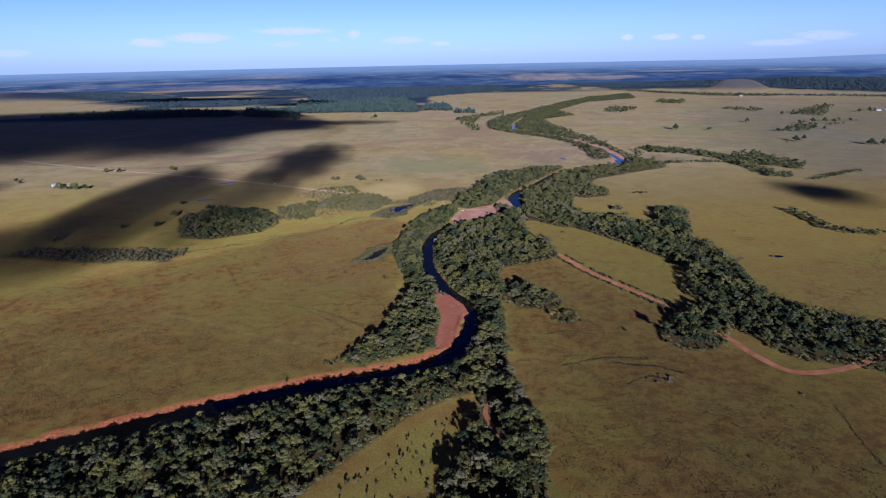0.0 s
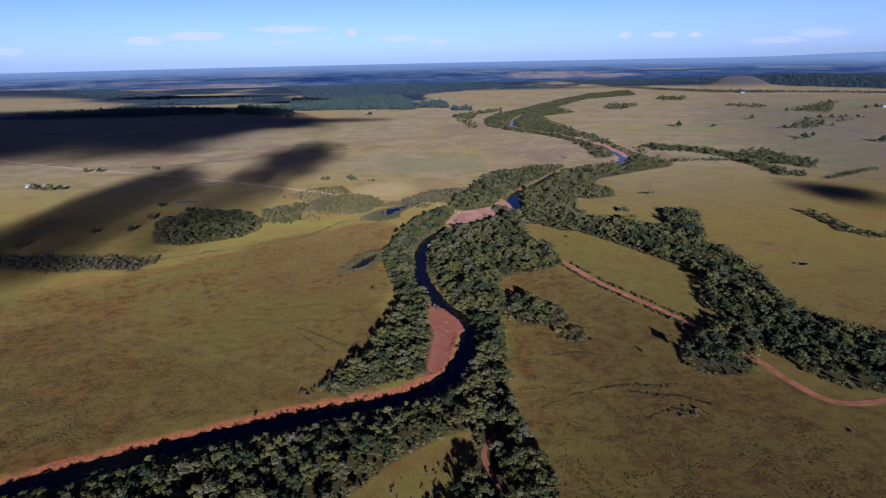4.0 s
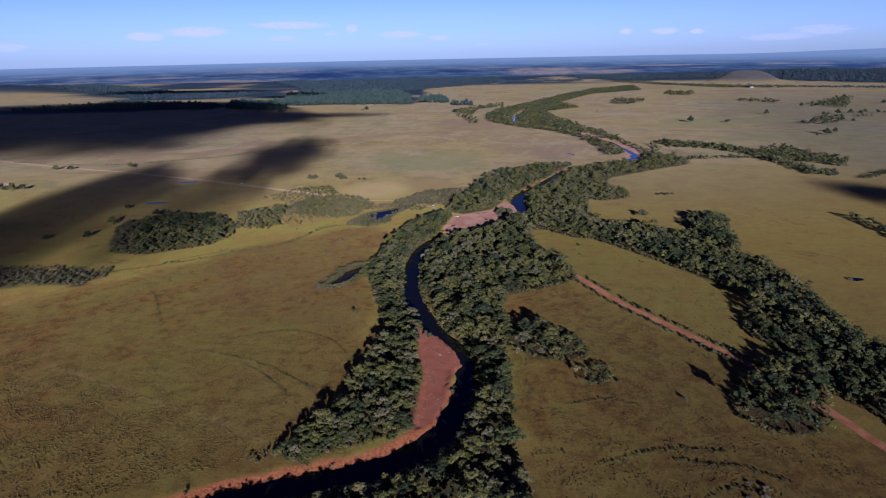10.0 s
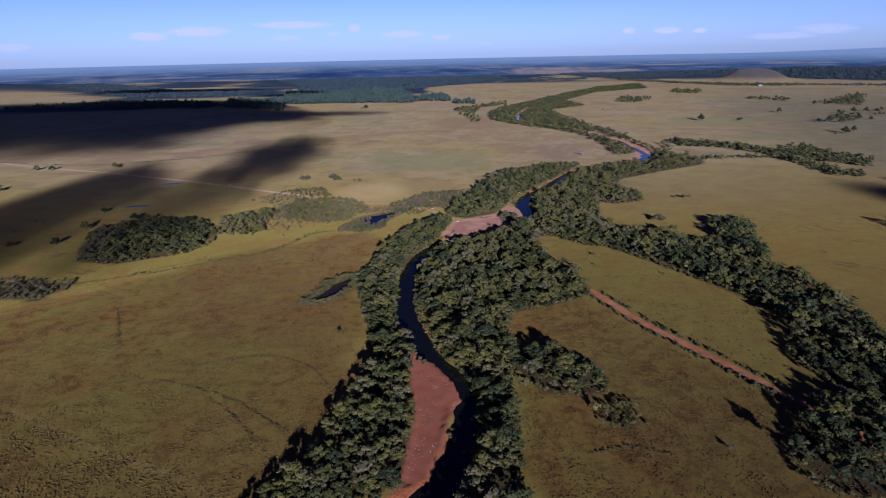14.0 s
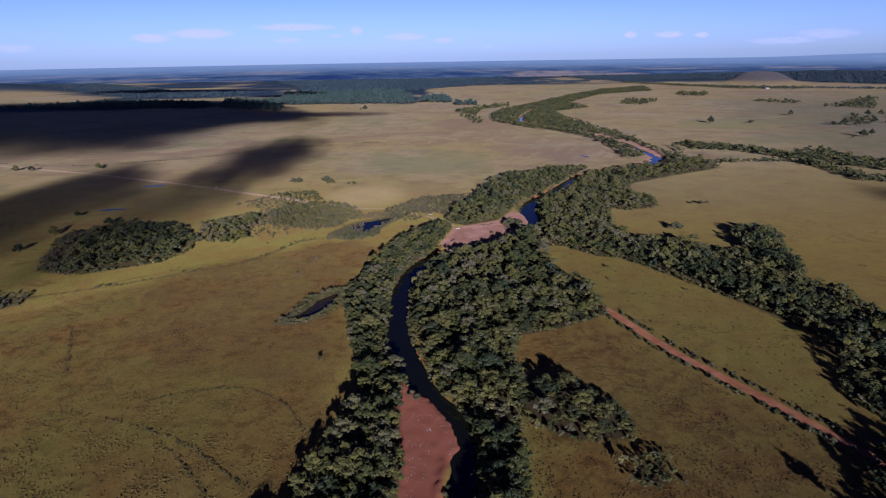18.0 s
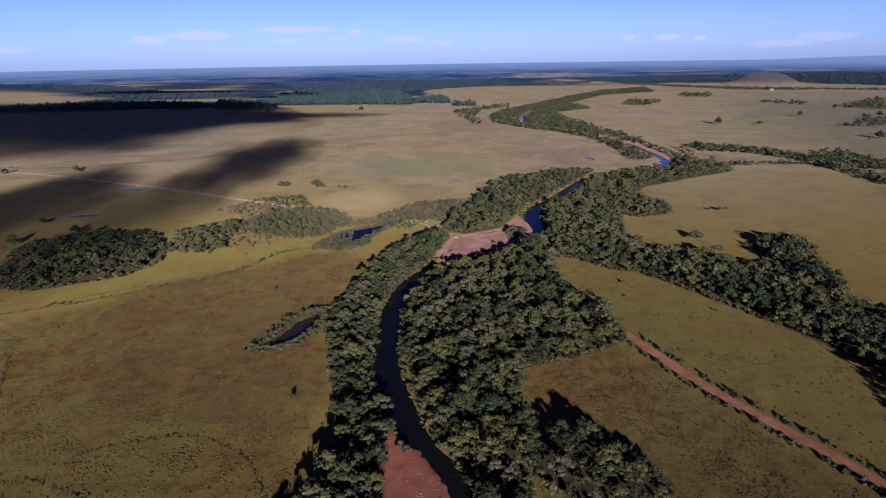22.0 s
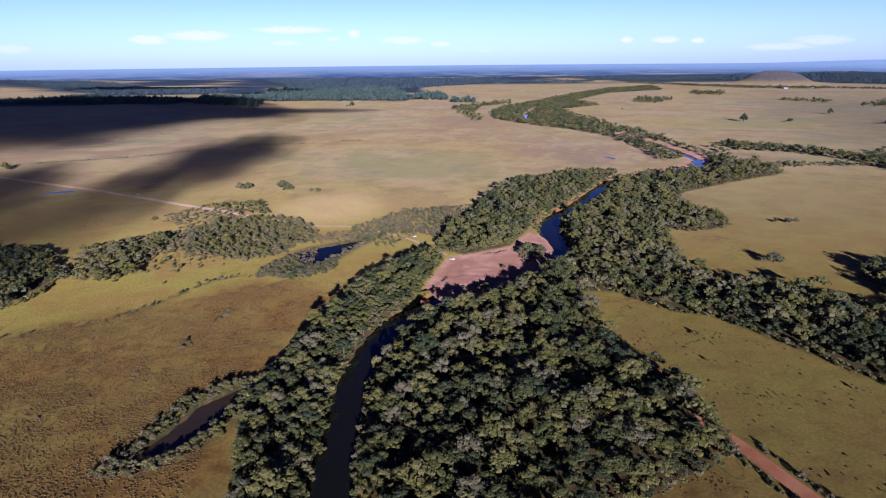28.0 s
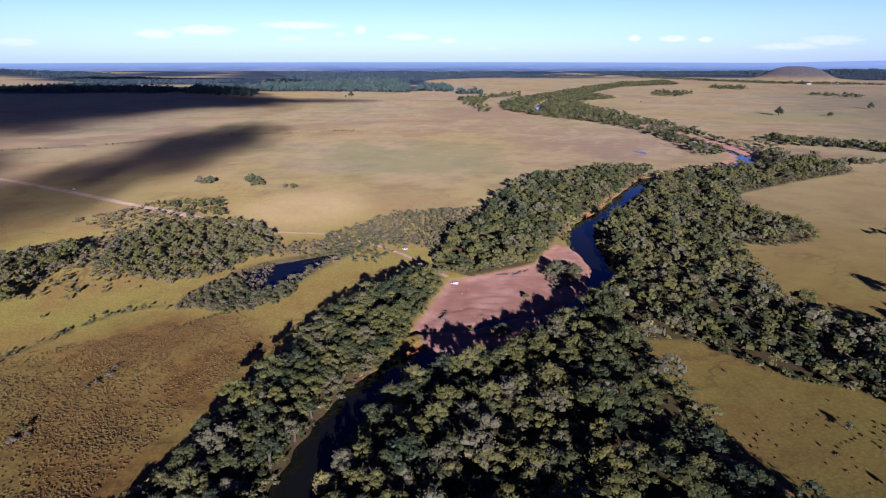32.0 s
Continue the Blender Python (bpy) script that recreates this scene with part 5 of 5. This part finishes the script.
# ---- vehicles and buildings ----
def plain_paint(name, c, rough=0.4, metal=0.0):
    m, n = material(name)
    at = n.add("ShaderNodeTexCoord").outputs["Object"]
    f = n.noise(at, 1.4, 4.0, 0.6)
    p = finish(n, n.mix(n.span(f, 0.4, 0.75), c, tuple(0.75 * v for v in c)), rough)
    n.put(p, Metallic=metal)
    return m


WHITE = plain_paint("white_paint", (0.42, 0.41, 0.4), 0.4)
GLASS_DARK = plain_paint("dark_glass", (0.02, 0.025, 0.03), 0.08)
RUBBER = plain_paint("tyre_rubber", (0.02, 0.02, 0.02), 0.8)
STEEL = plain_paint("steel", (0.5, 0.5, 0.5), 0.35, 0.9)
PLASTER = plain_paint("lime_plaster", (0.45, 0.42, 0.38), 0.9)
TIN = plain_paint("pale_tin_roof", (0.36, 0.36, 0.36), 0.45, 0.3)
TILE = plain_paint("clay_tile", (0.35, 0.15, 0.09), 0.85)
WOOD = plain_paint("weathered_wood", (0.2, 0.14, 0.09), 0.8)


def part(name, bm, mat, parent, label=""):
    me = bpy.data.meshes.new(name)
    bm.to_mesh(me)
    bm.free()
    me.materials.append(mat)
    ob = new(name, me)
    ob.parent = parent
    return tagged(ob, label)


def block(size, at, bevel=0.05, taper=1.0):
    """A box with softened edges, its top narrowed by taper."""
    bm = bmesh.new()
    bmesh.ops.create_cube(bm, size=1)
    for v in bm.verts:
        k = taper if v.co.z > 0 else 1.0
        v.co = Vector((v.co.x * size[0] * k + at[0], v.co.y * size[1] * k + at[1], v.co.z * size[2] + at[2]))
    if bevel:
        bmesh.ops.bevel(bm, geom=bm.edges[:], offset=bevel, segments=2, affect="EDGES")
    return bm


def drum(radius, width, at, inner=0.0):
    bm = bmesh.new()
    bmesh.ops.create_cone(bm, cap_ends=True, segments=16, radius1=radius, radius2=radius, depth=width)
    bmesh.ops.transform(bm, matrix=Matrix.Translation(at) @ Matrix.Rotation(math.pi / 2, 4, "X"), verts=bm.verts[:])
    if inner:
        bmesh.ops.bevel(bm, geom=bm.edges[:], offset=inner, segments=2, affect="EDGES")
    return bm


def pickup():
    car = new("pickup_truck")
    part("body", block((4.7, 1.75, 0.55), (0, 0, 0.68), 0.12), WHITE, car)
    cabin = part("cabin", block((2.1, 1.62, 0.72), (0.15, 0, 1.28), 0.12, 0.8), WHITE, car)
    part("windscreen", block((0.08, 1.3, 0.42), (1.02, 0, 1.33), 0.02), GLASS_DARK, cabin, "dark windscreen")
    part("rear_window", block((0.08, 1.2, 0.36), (-0.74, 0, 1.34), 0.02), GLASS_DARK, cabin, "dark rear window")
    for sy in (-1, 1):
        part("side_window", block((1.3, 0.05, 0.36), (0.15, 0.75 * sy, 1.33), 0.02), GLASS_DARK, cabin, "dark side window")
        part("bed_side", block((1.45, 0.08, 0.42), (-1.55, 0.8 * sy, 1.08), 0.03), WHITE, car)
        part("headlight", block((0.06, 0.3, 0.16), (2.36, 0.62 * sy, 0.78), 0.02), STEEL, car, "clear headlight")
        for sx in (-1.45, 1.45):
            wheel = part("wheel", drum(0.36, 0.24, (sx, 0.76 * sy, 0.36), 0.03), RUBBER, car, "black tyre")
            part("rim", drum(0.2, 0.05, (sx, 0.89 * sy, 0.36)), STEEL, wheel, "steel rim")
    part("tailgate", block((0.08, 1.6, 0.42), (-2.28, 0, 1.08), 0.03), WHITE, car)
    part("bumper", block((0.12, 1.7, 0.16), (2.38, 0, 0.5), 0.03), STEEL, car, "steel bumper")
    return tagged(car, "white pickup truck parked on the pale ground", "car", "parked pickups")


truck = pickup()
truck.matrix_basis = place(29.5, 877.5, 165, 0.85)
copy_thing(truck, place(0.5, 933, 20, 0.85, 1.0, -0.14))
copy_thing(truck, place(-302, 1112, 155, 0.85))


def farmhouse(x, y, turn, long, wide, tall, roof_mat, label, group):
    home = new("farmhouse")
    part("wall", block((long, wide, tall), (0, 0, tall / 2), 0), PLASTER, home)
    bm = bmesh.new()
    a, b, e = long / 2 + 0.5, wide / 2 + 0.6, tall - 0.1
    top = tall + wide * 0.28
    pts = [bm.verts.new(p) for p in ((-a, -b, e), (a, -b, e), (a, 0, top), (-a, 0, top), (-a, b, e), (a, b, e))]
    for f in ((0, 1, 2, 3), (3, 2, 5, 4), (0, 3, 4), (1, 5, 2), (0, 4, 5, 1)):
        bm.faces.new([pts[i] for i in f])
    part("roof", bm, roof_mat, home)
    part("door", block((0.95, 0.12, 2.05), (0.4, -wide / 2 - 0.03, 1.03), 0.02), WOOD, home)
    for wx in (-long * 0.3, long * 0.3):
        window = part("window", block((1.3, 0.1, 1.1), (wx, -wide / 2 - 0.03, 1.6), 0.02), WOOD, home)
        part("pane", block((1.1, 0.06, 0.9), (wx, -wide / 2 - 0.07, 1.6), 0.01), GLASS_DARK, window)
    home.matrix_basis = place(x, y, turn, 1.0, 1.0, 0.1)
    return tagged(home, label, "house", group)


for x, y, turn, long, wide, tall, roof in ((-708, 1131, 12, 14, 8, 3.2, TIN), (-690, 1136, 80, 8, 6, 2.8, TILE), (1590, 2296, 5, 18, 9, 4, TIN), (1624, 2300, 0, 16, 9, 4, TIN), (1680, 2180, 20, 14, 8, 3.5, TILE),
                                           (1530, 3240, 0, 16, 10, 4, TIN), (1640, 3235, 0, 18, 10, 4, TIN), (-40, 3010, 0, 16, 9, 4, TILE), (0, 3030, 15, 20, 10, 4, TIN), (32, 3040, 0, 14, 9, 4, TILE)):
    farmhouse(x, y, turn, long, wide, tall, roof, "low white farmhouse with a tin roof" if roof is TIN else "low white farmhouse with a clay tile roof", "far farm buildings")
